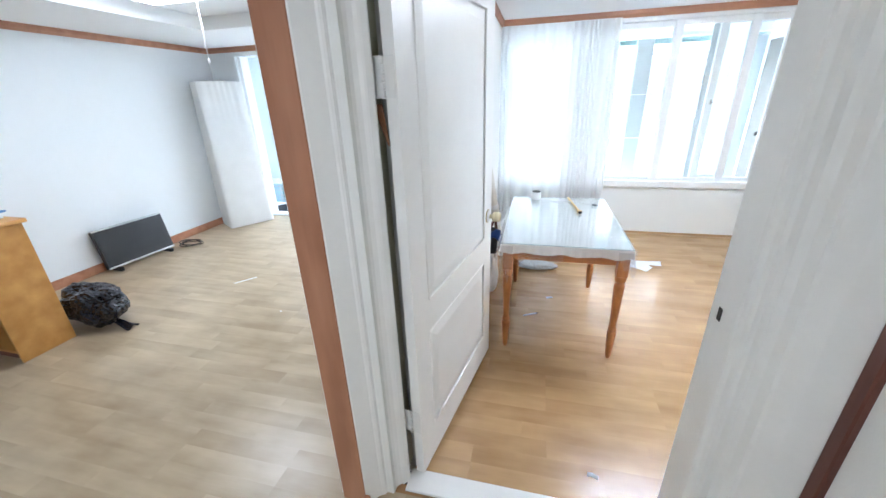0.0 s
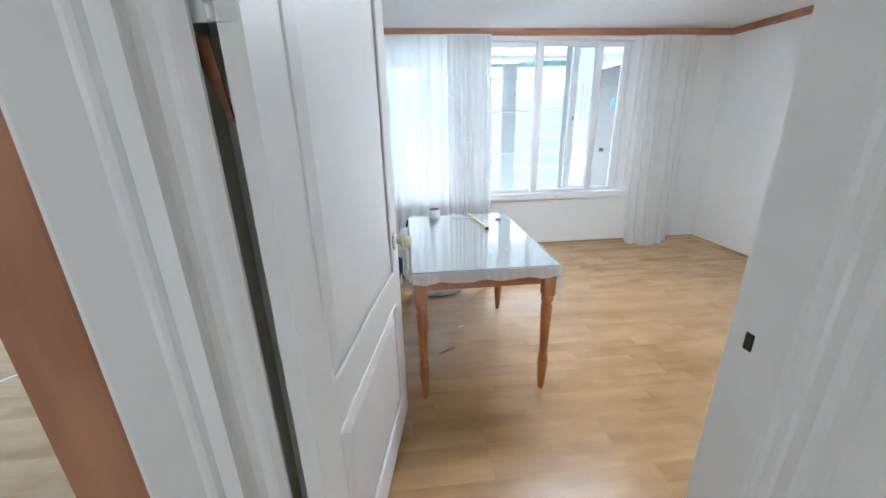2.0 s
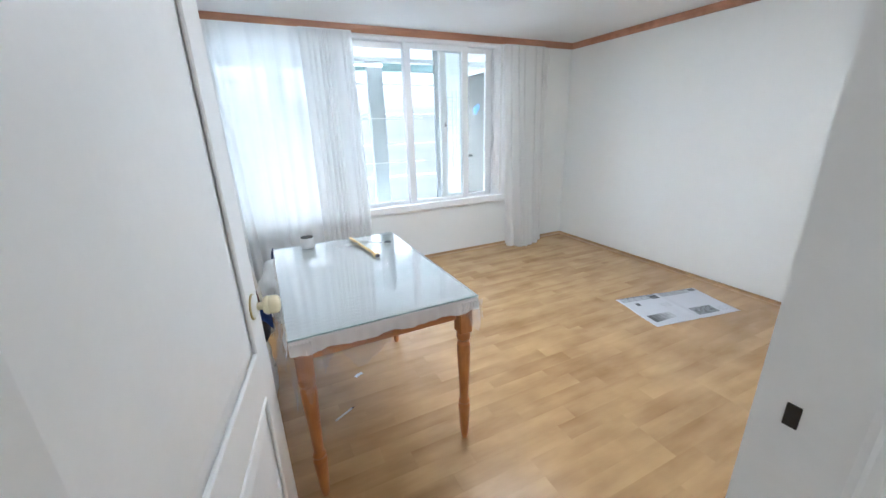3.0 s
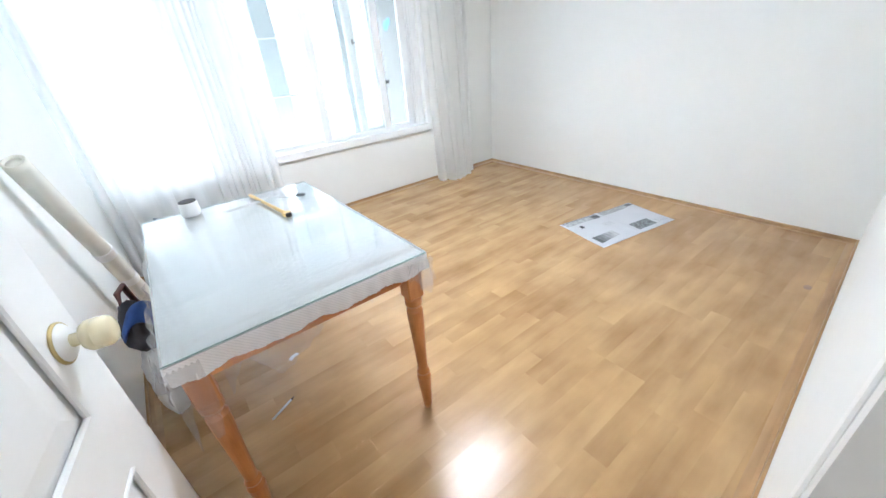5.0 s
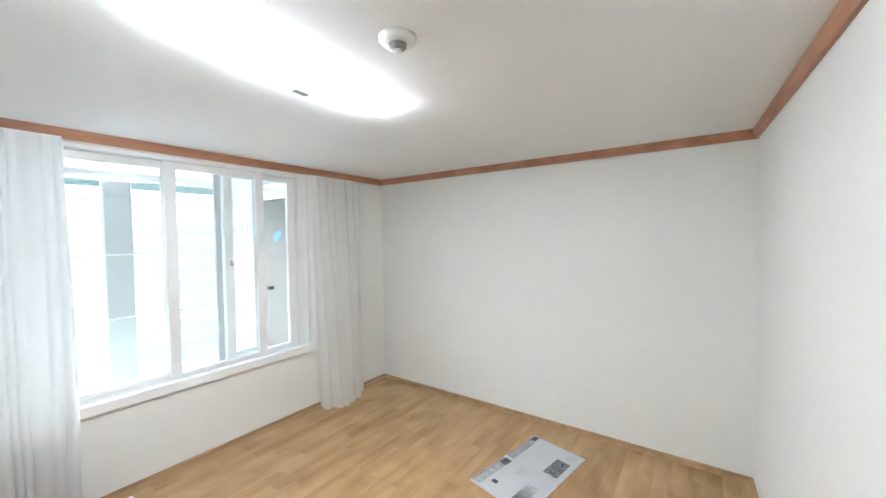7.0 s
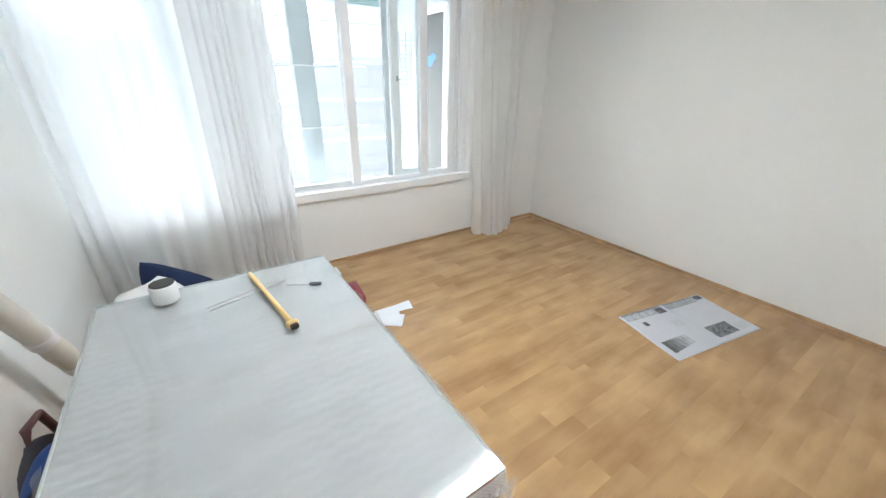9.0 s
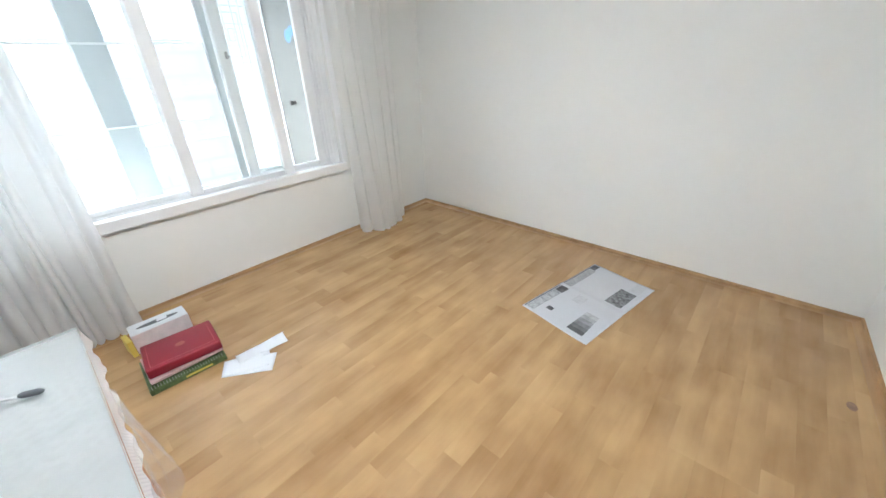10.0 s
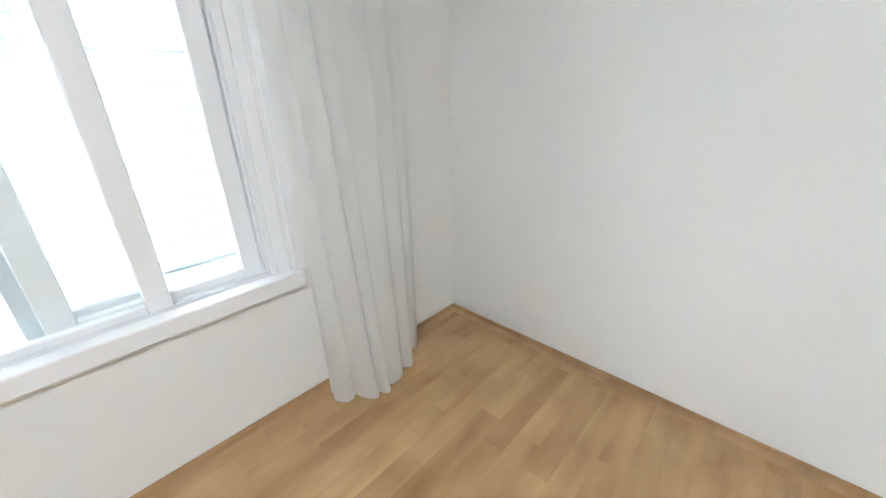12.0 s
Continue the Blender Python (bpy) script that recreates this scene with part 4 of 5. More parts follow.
for i, (a, bb) in enumerate((((0.06, 2.70), (0.30, 2.83)), ((0.05, 2.72), (0.27, 2.84)))):
    rod = thing("metal_rod", pose(0, 0, 0), "thin grey metal rod lying on the glass table", "rod", "rods on the table")
    part("shaft", tube([(a[0], a[1], TOP + 0.004 + 0.027), (bb[0], bb[1], TOP + 0.004 + 0.027 * 0)], 0.0022), METAL, rod, "", True)
drv = thing("screwdriver", pose(0.345, 2.755, TOP, 0, 0, -28), "small dark screwdriver on the glass table", "screwdriver")
part("shaft", tube([(-0.06, 0, 0.006), (0.02, 0, 0.006)], 0.003), METAL, drv, "", True)
part("handle", lathe(((0.004, 0), (0.007, 0.006), (0.007, 0.035), (0.004, 0.042)), 10, m=Matrix.Translation((0.018, 0, 0.0075)) @ pose(0, 0, 0, 0, 90, 0)), DARKGREY, drv, "", True)

# ---- floor things in the bedroom ----
pen = thing("pen", pose(-0.04, 2.335, 0.0, 0, 0, 28), "thin silver pen lying under the table", "pen")
part("barrel", tube([(-0.06, 0, 0.0052), (0.045, 0, 0.0052)], 0.005), METAL, pen, "", True)
part("tip", lathe(((0.005, 0), (0.001, 0.02)), 8, m=Matrix.Translation((0.045, 0, 0.0052)) @ pose(0, 0, 0, 0, 90, 0)), DARKMETAL, pen, "", True)

NA, ND, NC, NB = Vector((3.020, 2.432, 0)), Vector((2.252, 2.585, 0)), Vector((2.150, 2.142, 0)), Vector((2.920, 2.005, 0))
news = thing("newspaper", pose(0, 0, 0), "open newspaper page with black-and-white photos lying on the floor", "newspaper")


def on_news(u, v, lift=0.0):
    p = ND * ((1 - u) * (1 - v)) + NA * (u * (1 - v)) + NC * ((1 - u) * v) + NB * (u * v)
    z = 0.0035 + 0.0025 * math.sin(7 * u + 3 * v) * math.sin(5 * v + 1) + 0.004 * math.exp(-((u - 0.5) / 0.03) ** 2) + 0.006 * max(0, v - 0.9) * (1 - u) * 4
    return (p.x, p.y, max(0.0012, z) + lift)


part("page", sheet(48, 24, lambda u, v: on_news(u, v), 0.0006), NEWS, news, "", True)


def print_block(name, u0, v0, u1, v1, material, label=""):
    return part(name, sheet(8, 6, lambda u, v: on_news(u0 + (u1 - u0) * u, v0 + (v1 - v0) * v, 0.0007)), material, news, label)


print_block("headline", 0.02, 0.012, 0.47, 0.030, INKDARK)
print_block("headline", 0.52, 0.012, 0.90, 0.030, INKDARK)
print_block("advert", 0.03, 0.040, 0.375, 0.16, INKGREY, "grey advert band")
print_block("advert", 0.51, 0.040, 0.885, 0.15, INKGREY, "grey advert band")
for k in range(4):
    print_block("advert_box", 0.045 + k * 0.08, 0.055, 0.105 + k * 0.08, 0.145, INKMID)
    print_block("advert_box", 0.525 + k * 0.09, 0.055, 0.60 + k * 0.09, 0.135, INKMID)
print_block("photo", 0.38, 0.040, 0.475, 0.17, INKDARK, "dark small photo")
print_block("photo", 0.895, 0.015, 0.985, 0.12, INKDARK, "dark small photo")
# photo that fades out to one side in steps, and one that is all grain
for k, shade in enumerate((0.10, 0.15, 0.21, 0.28, 0.36, 0.44)):
    u0, u1 = 0.055 + 0.044 * k, 0.055 + 0.044 * (k + 1)
    tone = mat("photo_tone", (shade, shade * 1.01, shade * 1.03), 0.8, vary=0.25, scale=30)
    part("photo_strip", sheet(3, 6, lambda u, v: on_news(u0 + (u1 - u0) * u, 0.655 + (0.225 - 0.008 * k) * v, 0.0007)), tone, news)
print_block("photo", 0.555, 0.66, 0.815, 0.90, PHOTOGRAIN, "grainy dark photo")
print_block("drawing", 0.12, 0.24, 0.165, 0.33, INKDARK)
for u0, u1, v0, v1 in ((0.36, 0.47, 0.36, 0.52), (0.84, 0.97, 0.76, 0.93)):
    k = int((v1 - v0) / 0.022)
    for i in range(k):
        v = v0 + i * 0.022
        part("text_line", sheet(3, 1, lambda u, w: on_news(u0 + (u1 - u0) * u, v + 0.008 * w, 0.0007)), INKMID, news)

# stack by the curtain
BK = pose(0.722, 3.695, 0, 0, 0, -3.5)


def book(name, w, d, h, z, turn, dx, dy, cover, pages, label, pad=0.0):
    bk = thing(name, BK @ pose(dx, dy, z, 0, 0, turn), label, "book")
    t = 0.004
    if pad:
        part("cover", box(-w / 2, -d / 2, h - pad, w / 2, d / 2, h, pad * 0.45, seg=3), cover, bk, "", True)
    else:
        part("cover", box(-w / 2, -d / 2, h - t, w / 2, d / 2, h, 0.001), cover, bk)
    part("back_cover", box(-w / 2, -d / 2, 0, w / 2, d / 2, t, 0.001), cover, bk)
    part("spine", box(-w / 2, -d / 2 - 0.003, 0, w / 2, -d / 2 + 0.004, h - pad * 0.5, 0.0015), cover if not pad else RED, bk)
    part("pages", box(-w / 2 + 0.006, -d / 2 + 0.004, t, w / 2 - 0.006, d / 2 - 0.006, h - max(t, pad)), pages, bk, "page block")
    return bk


bk = book("book", 0.335, 0.27, 0.030, 0.0, 0, -0.005, 0.0, GREEN, PAPER, "large green-spined book lying at the bottom of the pile")
for i in range(26):
    part("ring", tube([(-0.155 + i * 0.0122, -0.128 + 0.010 * math.cos(a), 0.0335 + 0.0075 * math.sin(a)) for a in (0, 0.8, 1.6, 2.4, 3.14)], 0.0013, 5), METAL, bk)
part("title", box(-0.02, -0.1395, 0.010, 0.10, -0.1379, 0.020), YELLOW, bk, "yellow spine lettering bars")
nb = thing("notebook", BK @ pose(0, 0.010, 0.0425, 0, 0, 1.5), "pale pink spiral notebook under the red album", "notebook")
part("cover", box(-0.160, -0.122, 0.0105, 0.160, 0.118, 0.0118), PINKEDGE, nb)
part("pages", box(-0.158, -0.120, 0, 0.158, 0.116, 0.0104), PINKEDGE, nb)
album = thing("photo_album", BK @ pose(0.012, 0.026, 0.0545, 0, 0, -3.0), "thick padded red leatherette album on top of the pile", "album")
part("cover", box(-0.162, -0.118, 0.030, 0.162, 0.118, 0.052, 0.009, seg=3), RED, album, "", True)
part("back_cover", box(-0.162, -0.118, 0, 0.162, 0.118, 0.016, 0.006, seg=2), RED, album, "", True)
part("spine", box(-0.160, -0.124, 0.002, 0.160, -0.110, 0.050, 0.006, seg=2), RED, album, "", True)
part("pages", box(-0.154, -0.110, 0.016, 0.154, 0.110, 0.030), PAPER, album)
part("emblem", lathe(((1.0, 0.0515), (0.7, 0.0523)), 14, m=Matrix.Diagonal((0.028, 0.022, 1, 1))), GILT, album, "worn gilt print")
bm = bmesh.new()
for y in (-0.100, 0.100):
    box(-0.140, y - 0.0012, 0.0515, 0.140, y + 0.0012, 0.0522, 0, bm)
for x in (-0.140, 0.140):
    box(x - 0.0012, -0.0985, 0.0515, x + 0.0012, 0.0985, 0.0522, 0, bm)
part("border", bm, REDLINE, album, "tooled border line")

tis = thing("tissue_box", pose(0.715, 4.02, 0, 0, 0, -1.5), "white and pink tissue box with dark oval opening", "tissue box")
part("carton", box(-0.135, -0.06, 0, 0.135, 0.06, 0.118, 0.002), TISSUE, tis)
part("top", box(-0.134, -0.059, 0.1182, 0.134, 0.059, 0.1195, 0.0004), TISSUETOP, tis, "pale blue-grey top")
part("opening", lathe(((1.0, 0), (1.0, 0.0008)), 24, m=Matrix.Translation((0, 0, 0.1196)) @ Matrix.Diagonal((0.10, 0.018, 1, 1))), DARKGREY, tis, "dark oval opening")
part("tissue", sheet(8, 8, lambda u, v: (0.02 + 0.05 * (u - 0.5), 0.02 * (v - 0.5), 0.1205 + 0.018 * math.sin(3.14 * u) * math.sin(3.14 * v))), PAPER, tis, "", True)
yc = thing("yellow_card", pose(0.560, 4.0, 0.0, 0, 0, 6), "small yellow card box behind the album", "box")
part("carton", box(-0.012, -0.05, 0, 0.012, 0.05, 0.10, 0.002), YELLOW, yc)


def paper_sheet(name, cx, cy, w, d, turn, z, label, curl=0.012):
    ob = thing(name, pose(cx, cy, z, 0, 0, turn), label, "paper", "papers on the floor")
    part("leaf", sheet(12, 8, lambda u, v: (w * (u - 0.5), d * (v - 0.5), 0.0012 + curl * (u * v) ** 2 + 0.0015 * math.sin(6 * u) ** 2), 0.0005), PAPER, ob, "", True)
    return ob


paper_sheet("envelope", 0.935, 3.405, 0.235, 0.125, -38, 0.0, "blank white envelope lying on the floor", 0.006)
paper_sheet("envelope", 1.03, 3.475, 0.255, 0.075, -7, 0.004, "blank white envelope lying across another", 0.02)
paper_sheet("envelope", 0.925, 3.43, 0.22, 0.12, -28, 0.002, "blank white envelope under the others", 0.003)

roll = thing("vinyl_roll", pose(0, 0, 0), "off-white roll of floor vinyl leaning on the wall", "roll")
RA, RB = Vector((-0.36, 3.36, 0.0)), Vector((-0.462, 2.80, 1.06))
rd = (RB - RA).normalized()
Q = Matrix.Translation(RA + Vector((0, 0.02, 0.05))) @ rd.to_track_quat("Z", "Y").to_matrix().to_4x4()
RLEN = (RB - RA).length
part("outer_wrap", lathe(((0.036, 0), (0.037, 0.01), (0.035, RLEN * 0.35), (0.038, RLEN * 0.5), (0.035, RLEN * 0.52), (0.036, RLEN * 0.98), (0.034, RLEN), (0.027, RLEN), (0.026, RLEN * 0.9)), 22, m=Q), ROLLMAT, roll, "", True)
part("inner_wrap", lathe(((0.025, RLEN * 0.6), (0.025, RLEN - 0.008), (0.004, RLEN - 0.010)), 18, m=Q), ROLLMAT, roll, "", True)
for k in (0.38, 0.55):
    part("tape", lathe(((0.0385, RLEN * k), (0.0392, RLEN * k + 0.004), (0.0392, RLEN * k + 0.04), (0.0385, RLEN * k + 0.044)), 22, m=Q), WHITEPL, roll, "white tape", True)


def heap(name, cx, cy, z, rx, ry, rz, seed, material, label, category, crease=0.0):
    """A slack bag: a squashed lump with creases and a flat base."""
    ob = thing(name, pose(cx, cy, z), label, category)
    own = bmesh.new()
    bmesh.ops.create_icosphere(own, subdivisions=5 if crease else 4, radius=1)
    for v in own.verts:
        p = v.co.copy()
        k = 1 + 0.22 * noise.noise(p * 1.7 + Vector((seed, 0, 0))) + 0.12 * abs(noise.noise(p * 4.5 + Vector((0, seed, 0)))) - 0.06 * abs(noise.noise(p * 9 + Vector((0, 0, seed))))
        k -= crease * (abs(noise.noise(p * 3.2 + Vector((seed, seed, 0)))) + 0.6 * abs(noise.noise(p * 7.5 + Vector((seed, 3, 1)))))
        v.co = Vector((p.x * rx * k, p.y * ry * k, max(-rz * 0.92, p.z * rz * k) + rz * 0.92))
    part("body", own, material, ob, "", not crease)
    return ob


heap("cloth_bundle", -0.385, 2.66, 0.0, 0.055, 0.10, 0.195, 6, COVER, "pale bundle of cloth standing against the wall", "bundle")
hb = heap("tool_bag", -0.375, 2.65, 0.365, 0.055, 0.085, 0.105, 4, DARKCLOTH, "dark bag with blue cloth and maroon strap by the table", "bag")
part("cloth", sheet(14, 14, lambda u, v: (0.075 - 0.12 * u, -0.09 + 0.15 * v, 0.185 + 0.03 * math.sin(3 * u + 2 * v) - 0.14 * (u - 0.5) ** 2 - 0.2 * (v - 0.5) ** 2), 0.006), BLUE, hb, "blue cloth", True)
part("strap", tube([(-0.02, 0.0, 0.16), (-0.01, 0.02, 0.25), (0.01, 0.06, 0.26), (0.02, 0.085, 0.15)], 0.011), BROWNBAG, hb, "maroon strap", True)
pil = thing("cushion", pose(-0.163, 4.06, 0.232, 80, 35, 0), "navy cushion propped against the sheer curtain", "cushion")
part("cover", sheet(20, 20, lambda u, v: (0.42 * (u - 0.5) + 0.17 * (1 - v) * (1 - u), 0.26 * (v - 0.5), 0.05 * (math.sin(math.pi * u) * math.sin(math.pi * v)) ** 0.6), 0.03), NAVY, pil, "", True)
pack = heap("bedding_bag", -0.20, 3.62, 0.0, 0.20, 0.24, 0.26, 8, COVER, "pale bundle of cloth behind the table", "bundle")
crumple = heap("plastic_wrap", 0.12, 3.42, 0.0, 0.12, 0.12, 0.05, 11, FILM, "crumpled clear wrapping on the floor", "wrapping")
pile = heap("paper_pile", -0.02, 3.22, 0.0, 0.19, 0.10, 0.026, 13, INKGREY, "heap of grey paper scraps under the table", "paper heap")


def scrap(cx, cy, l, w, turn, label="small white scrap of paper on the floor"):
    ob = thing("scrap", pose(cx, cy, 0, 0, 0, turn), label, "scrap", "scraps on the floor")
    part("leaf", sheet(8, 3, lambda u, v: (l * (u - 0.5), w * (v - 0.5) + 0.3 * w * math.sin(4 * u), 0.001 + 0.012 * (u - 0.4) ** 2 + 0.003 * v), 0.0006), PAPER, ob, "", True)
    return ob


scrap(0.254, 1.06, 0.045, 0.018, -10)
scrap(-2.70, 2.43, 0.20, 0.016, 52)
scrap(0.10, 2.62, 0.05, 0.02, 30)
scrap(-2.0, 2.0, 0.02, 0.01, 0)
mark = tagged(link("floor_mark", lathe(((1.0, 0.0006), (0.8, 0.0012)), 12, m=Matrix.Translation((2.495, 1.125, 0.0006)) @ Matrix.Diagonal((0.03, 0.018, 1, 1))), STAIN), "small brown mark pressed into the floor", "mark", kind="structure")

# ---- living room ----
ac = thing("air_conditioner", pose(-4.065, 4.10, 0, 0, 0, 58), "tall standing air conditioner under a white cloth cover", "air conditioner")


def cover_f(u, v):
    """Soft rectangular tube, a little wider towards the floor, gathered near the top."""
    a = 2 * math.pi * u
    w, d = 0.26 + 0.03 * (1 - v), 0.17 + 0.05 * (1 - v)
    p = 14.0
    c, s = math.cos(a), math.sin(a)
    r = (abs(c / 1.0) ** p + abs(s / 1.0) ** p) ** (-1 / p)
    gather = 0.028 * math.sin(26 * a + 3 * v) * max(0, (v - 0.74) / 0.26) + 0.005 * math.sin(7 * a + 6 * v)
    return (w * r * c * (1 + gather), d * r * s * (1 + gather), 0.004 + 1.83 * v)


part("cover", sheet(120, 30, cover_f), COVER, ac, "white cloth cover", True)
part("cover_top", sheet(24, 16, lambda u, v: ((u - 0.5) * 0.51, (v - 0.5) * 0.33, 1.832 + 0.02 * math.sin(3.14 * u) * math.sin(3.14 * v) + 0.004 * math.sin(40 * u))), COVER, ac, "", True)
part("drawstring", tube([(-0.10 + 0.2 * i / 10, -0.185, 1.42 - 0.03 * math.sin(3.14 * i / 10)) for i in range(11)], 0.004), COVER, ac)

tv = thing("television", pose(-4.215, 2.66, 0.0, 0, 0, 86), "black flat television standing on the floor against the wall", "television")
TVM = pose(0, 0, 0.035, -9, 0, 0)
for nm, bmx, mt in (("screen", box(-0.335, -0.013, 0.02, 0.335, -0.011, 0.395), SCREEN), ("housing", box(-0.35, -0.011, 0, 0.35, 0.035, 0.41, 0.006), BLACKPL), ("bezel", box(-0.35, -0.016, 0.0, 0.35, -0.0112, 0.018, 0.002), METAL), ("bezel", box(-0.35, -0.016, 0.397, 0.35, -0.0112, 0.41, 0.002), METAL)):
    bmesh.ops.transform(bmx, matrix=TVM, verts=bmx.verts)
    part(nm, bmx, mt, tv)
for x in (-0.27, 0.27):
    part("foot", box(x - 0.02, -0.07, 0, x + 0.02, 0.06, 0.04, 0.006), BLACKPL, tv)
cab = thing("power_cable", pose(-4.10, 3.16, 0), "coiled black power cable on the floor", "cable")
part("coil", tube([((0.13 + 0.02 * math.sin(t * 0.9)) * math.cos(t * 0.5), (0.09 + 0.02 * math.cos(t * 0.7)) * math.sin(t * 0.5), 0.008 + 0.0012 * t * 0.5) for t in range(0, 48)], 0.005, 6), BLACKPL, cab, "", True)

cabn = thing("cabinet", pose(0, 0, 0), "low maple-coloured wooden cabinet with an open front", "cabinet")
CX0, CX1, CY0, CY1, CH = -4.33, -3.317, 1.09, 1.40, 0.91
part("side", box(CX1 - 0.02, CY0, 0, CX1, CY1, CH - 0.02, 0.002), CABWOOD, cabn)
part("side", box(CX0, CY0, 0, CX0 + 0.02, CY1, CH - 0.02, 0.002), CABWOOD, cabn)
part("top", box(CX0 - 0.02, CY0 - 0.02, CH - 0.02, CX1 + 0.025, CY1 + 0.02, CH + 0.008, 0.005), CABWOOD, cabn)
part("back", box(CX0 + 0.02, CY1 - 0.012, 0, CX1 - 0.02, CY1, CH - 0.02), CABWOOD, cabn)
for z in (0.06, 0.45):
    part("shelf", box(CX0 + 0.02, CY0 + 0.01, z, CX1 - 0.02, CY1 - 0.012, z + 0.018), CABWOOD, cabn)
part("plinth", box(CX0 + 0.02, CY0 + 0.03, 0, CX1 - 0.02, CY0 + 0.045, 0.06), DARKTRIM, cabn)
part("door", box(CX0 + 0.03, CY0 - 0.018, 0.48, CX1 - 0.03, CY0, CH - 0.03, 0.003), TRIM, cabn, "red-brown door")
for i, (m_, lab) in enumerate(((PLANT, "blue and white booklet on the cabinet"), (PAPER, "white booklet on the cabinet"))):
    bkk = thing("booklet", pose(-3.52 - 0.03 * i, 1.28, CH + 0.0085 + 0.034 * (1 - i), 0, 0, 12 - 20 * i), lab, "booklet")
    part("cover", box(-0.10, -0.12, 0, 0.10, 0.12, 0.033 if i else 0.012, 0.003), m_, bkk)
sack = heap("plastic_bag", -3.35, 1.60, 0.0, 0.27, 0.17, 0.17, 2, BAGPL, "crumpled black plastic bag on the floor", "bag", 0.08)
part("tied_end", sheet(10, 8, lambda u, v: (0.20 + 0.16 * u, -0.03 + (v - 0.5) * (0.05 + 0.05 * u), 0.05 - 0.035 * u + 0.012 * math.sin(9 * v + 3 * u)), 0.004), BAGPL, sack, "twisted end of the bag")

ll = thing("living_lamp", pose(-2.65, 2.3, LH + 0.12), "bright square ceiling lamp in the living room", "lamp")
part("frame", box(-0.45, -0.35, -0.05, 0.45, 0.35, 0, 0.006), WHITEPL, ll)
part("diffuser", box(-0.43, -0.33, -0.062, 0.43, 0.33, -0.05, 0.006), LIVLAMP, ll, "glowing diffuser")
# added out of view to brighten the door and its casing
hl = thing("hall_fill_lamp", pose(-0.75, -0.95, LH), "added round white fill lamp on the hall ceiling, out of view", "lamp")
part("base", lathe(((0.19, 0), (0.19, -0.03), (0.17, -0.04)), 28), WHITEPL, hl, "", True)
part("diffuser", lathe(((0.165, -0.04), (0.15, -0.075), (0.09, -0.095), (0.02, -0.10)), 28), HALLFILL, hl, "glowing diffuser", True)
cord = thing("pull_cord", pose(-2.58, 2.5, 0), "white pull cord hanging from the ceiling", "cord")
part("string", tube([(0.02, 0, LH + 0.119), (0.012, 0, 2.1), (0.0, 0, 1.90)], 0.0035), WHITEPL, cord, "", True)
part("bead", lathe(((0.004, -0.03), (0.008, -0.02), (0.008, 0.0), (0.004, 0.008)), 10, m=Matrix.Translation((0, 0, 1.89))), WHITEPL, cord, "", True)

# balcony side of the living room
lb = thing("lattice_box", pose(-4.02, 5.16, BZ), "teal planter box with white lattice panels on the balcony", "planter")
part("body", box(-0.52, -0.16, 0.14, 0.52, 0.16, 0.46, 0.006), PALEBLUE, lb)
for k in range(3):
    lattice(-0.50 + k * 0.345, -0.19 + k * 0.345, 0.15, 0.45, -0.175, 0.014, lb)
    part("inset", box(-0.42 + k * 0.345, -0.166, 0.21, -0.27 + k * 0.345, -0.160, 0.39, 0.001), BLUEGREEN, lb, "teal inset")
    part("panel_frame", box(-0.51 + k * 0.345, -0.168, 0.44, -0.18 + k * 0.345, -0.160, 0.46, 0.002), PVC, lb)
for x in (-0.48, 0.48):
    part("foot", box(x - 0.03, -0.12, 0, x + 0.03, 0.12, 0.14, 0.004), PVC, lb)
bowl = thing("basin", pose(-3.98, 4.86, BZ), "dark plastic basin on the balcony floor", "basin")
part("bowl", lathe(((0.14, 0), (0.19, 0.10), (0.20, 0.105), (0.185, 0.10), (0.13, 0.01)), 24), DARKGREY, bowl, "", True)
sf = structure("door_frame_balcony", box(-3.96, YW + 0.03, -0.01, -3.91, BY0 - 0.02, 2.14, 0.004), PVC, "white frame of the balcony opening", "door frame")
part("threshold", box(-3.91, YW + 0.02, -0.01, -1.05, BY0 - 0.02, 0.02, 0.004), PVC, sf)

# ---- floor planks ----
PW, PL = 0.094, 0.58
bm = box(-PL / 2 + 0.0001, -PW / 2 + 0.0001, -0.0028, PL / 2 - 0.0001, PW / 2 - 0.0001, 0.0)
plank_mesh = bpy.data.meshes.new("plank")
bm.to_mesh(plank_mesh)
bm.free()
plank_mesh.materials.append(FLOOR)
rnd = random.Random(12)
rows = int(math.ceil((YW - YH - 0.02) / PW))
cut_meshes = {}


def plank_piece(x0, x1, y, parent):
    x0, x1 = max(x0, XL), min(x1, XR)
    key = round(x1 - x0, 2)
    if key < 0.03:
        return
    if abs(key - PL) < 0.006:
        me = plank_mesh
    else:
        if key not in cut_meshes:
            own = box(-key / 2 + 0.0001, -PW / 2 + 0.0001, -0.0028, key / 2 - 0.0001, PW / 2 - 0.0001, 0.0)
            cut_meshes[key] = bpy.data.meshes.new("plank")
            own.to_mesh(cut_meshes[key])
            own.free()
            cut_meshes[key].materials.append(FLOOR)
        me = cut_meshes[key]
    ob = new("plank", me)
    ob.location = ((x0 + x1) / 2, y, 0)
    ob.parent = parent


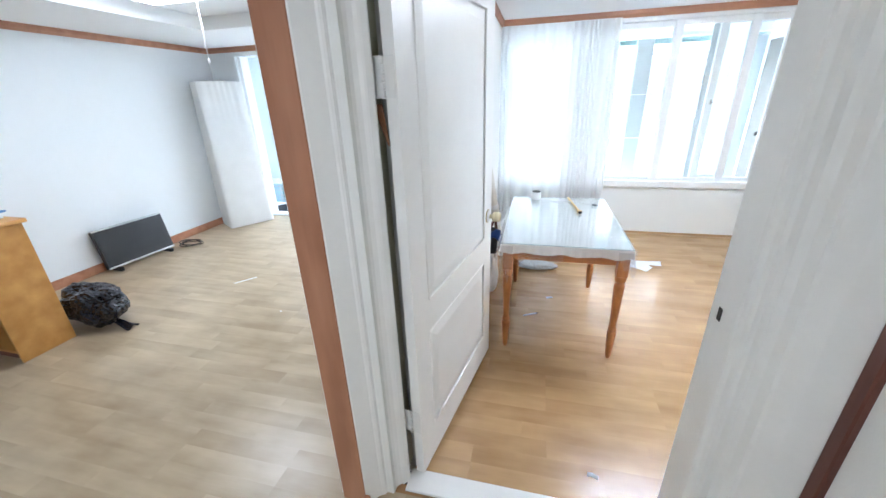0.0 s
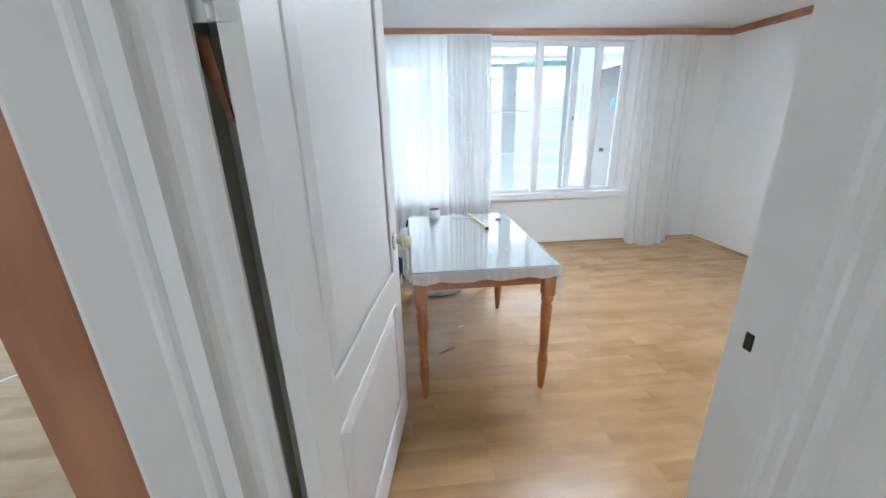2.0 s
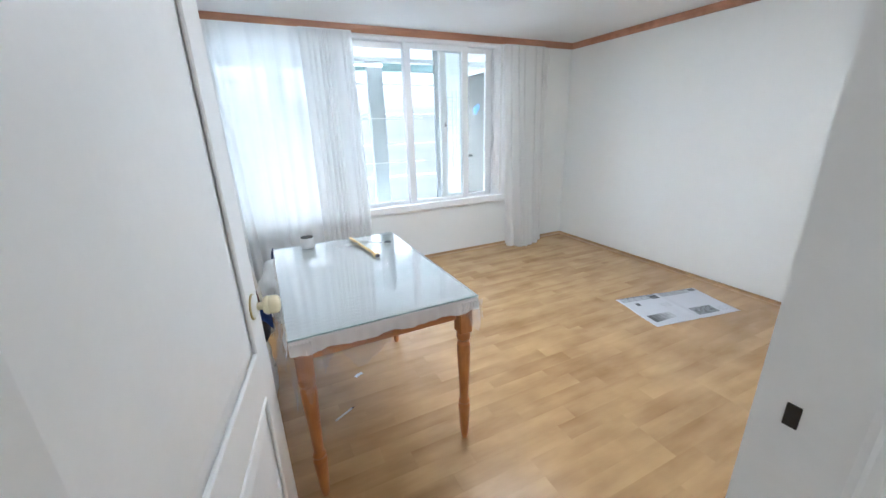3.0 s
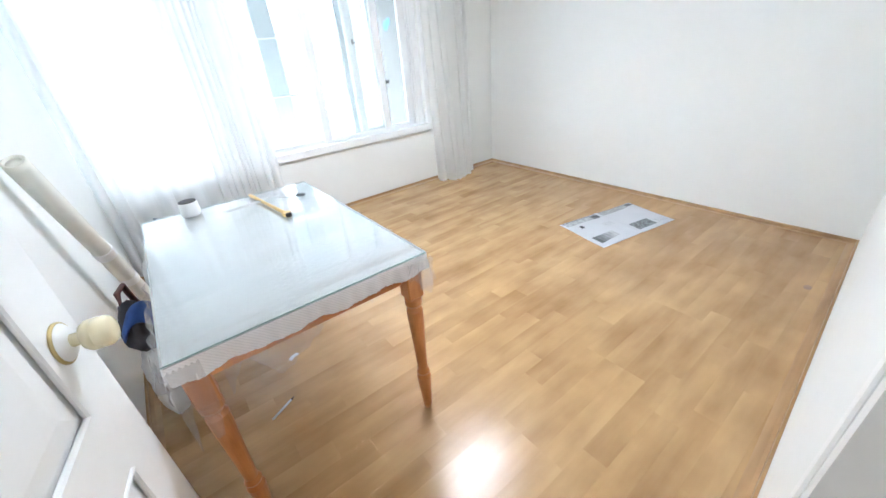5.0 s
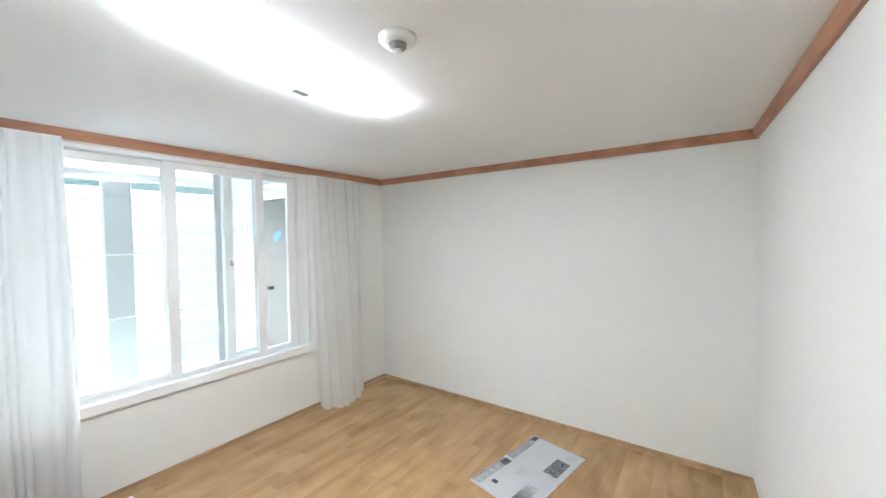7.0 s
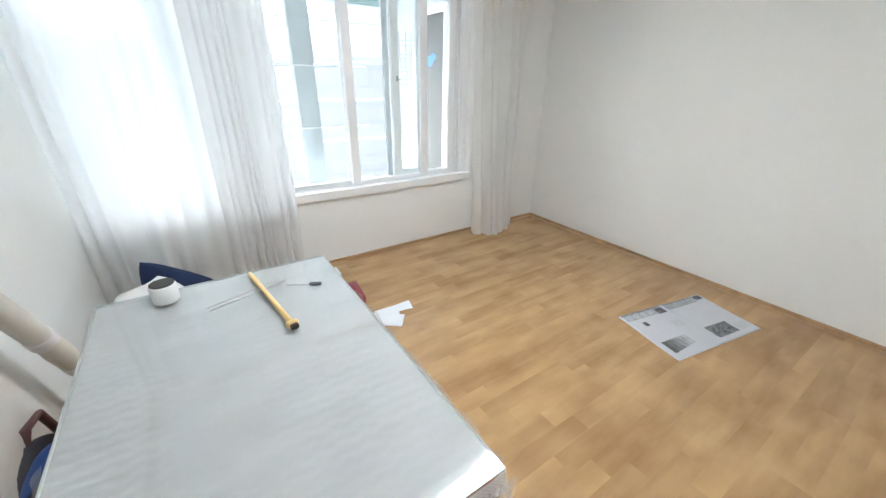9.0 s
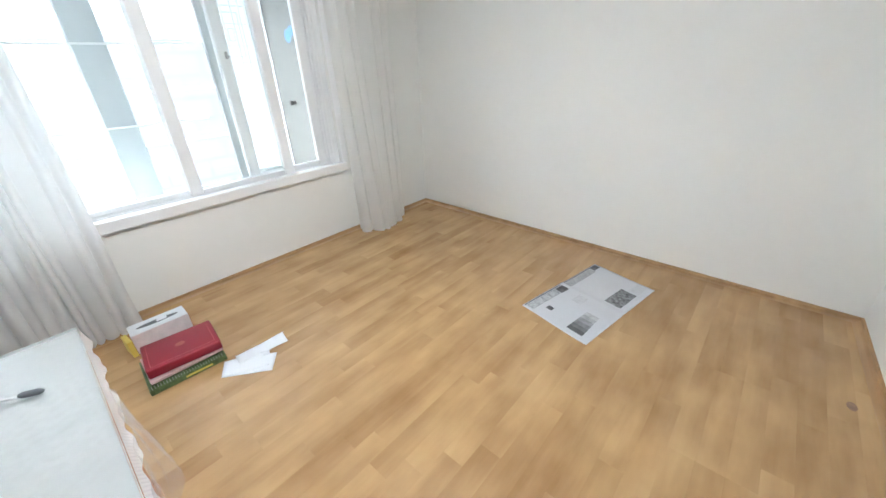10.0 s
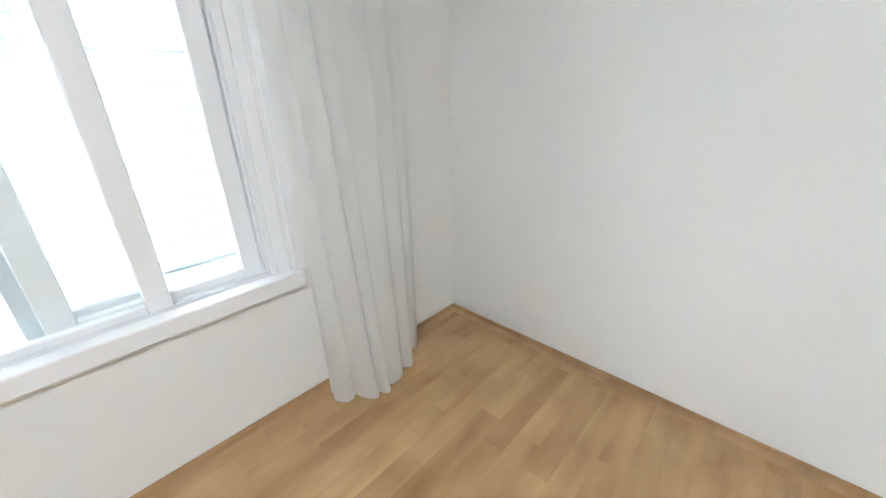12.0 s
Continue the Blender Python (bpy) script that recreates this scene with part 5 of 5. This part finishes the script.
for r in range(rows):
    y = YW - PW * (r + 0.5)
    x = XL - rnd.choice((0.0, 0.12, 0.22, 0.34, 0.46))
    while x < XR - 0.03:
        plank_piece(x, x + PL, y, floor)
        x += PL
verts, faces, near_planks = [], [], []
edge_meshes = {}


def flat_plank(x0, x1, y0, y1):
    """A plank of the living room: singly where the walk passes near, else joined."""
    if -3.35 < (x0 + x1) / 2 and -0.9 < y0 < 3.6 and len(near_planks) < 300:
        key = (round(x1 - x0, 2), round(y1 - y0, 3))
        if key not in edge_meshes:
            own = box(-key[0] / 2 + 0.0001, -key[1] / 2 + 0.0001, -0.0028, key[0] / 2 - 0.0001, key[1] / 2 - 0.0001, 0.0)
            edge_meshes[key] = bpy.data.meshes.new("plank")
            own.to_mesh(edge_meshes[key])
            own.free()
            edge_meshes[key].materials.append(FLOORL)
        ob = new("plank", edge_meshes[key])
        ob.location = ((x0 + x1) / 2, (y0 + y1) / 2, 0)
        ob.parent = floor_living
        near_planks.append(ob)
        return
    k = len(verts)
    g = 0.0001
    verts.extend(((x0 + g, y0 + g, 0), (x1 - g, y0 + g, 0), (x1 - g, y1 - g, 0), (x0 + g, y1 - g, 0), (x0, y0, -0.002), (x1, y0, -0.002), (x1, y1, -0.002), (x0, y1, -0.002)))
    faces.extend([tuple(k + i for i in f) for f in ((0, 1, 2, 3), (4, 5, 1, 0), (5, 6, 2, 1), (6, 7, 3, 2), (7, 4, 0, 3))])


y = -2.2
while y < YW - 0.001:
    y1 = min(y + PW, YW)
    xe = 0.645 if y1 <= YH else -0.83
    x = LX - rnd.choice((0.03, 0.12, 0.21, 0.30, 0.39, 0.48))
    while x < xe - 0.02:
        if min(x + PL, xe) - max(x, LX) > 0.01:
            flat_plank(max(x, LX), min(x + PL, xe), y, y1)
        x += PL
    y = y1
me = bpy.data.meshes.new("planks")
me.from_pydata(verts, [], faces)
me.materials.append(FLOORL)
pk = new("planks", me)
pk.parent = floor_living
tagged(pk, "oak-look vinyl planks", kind="stuff")
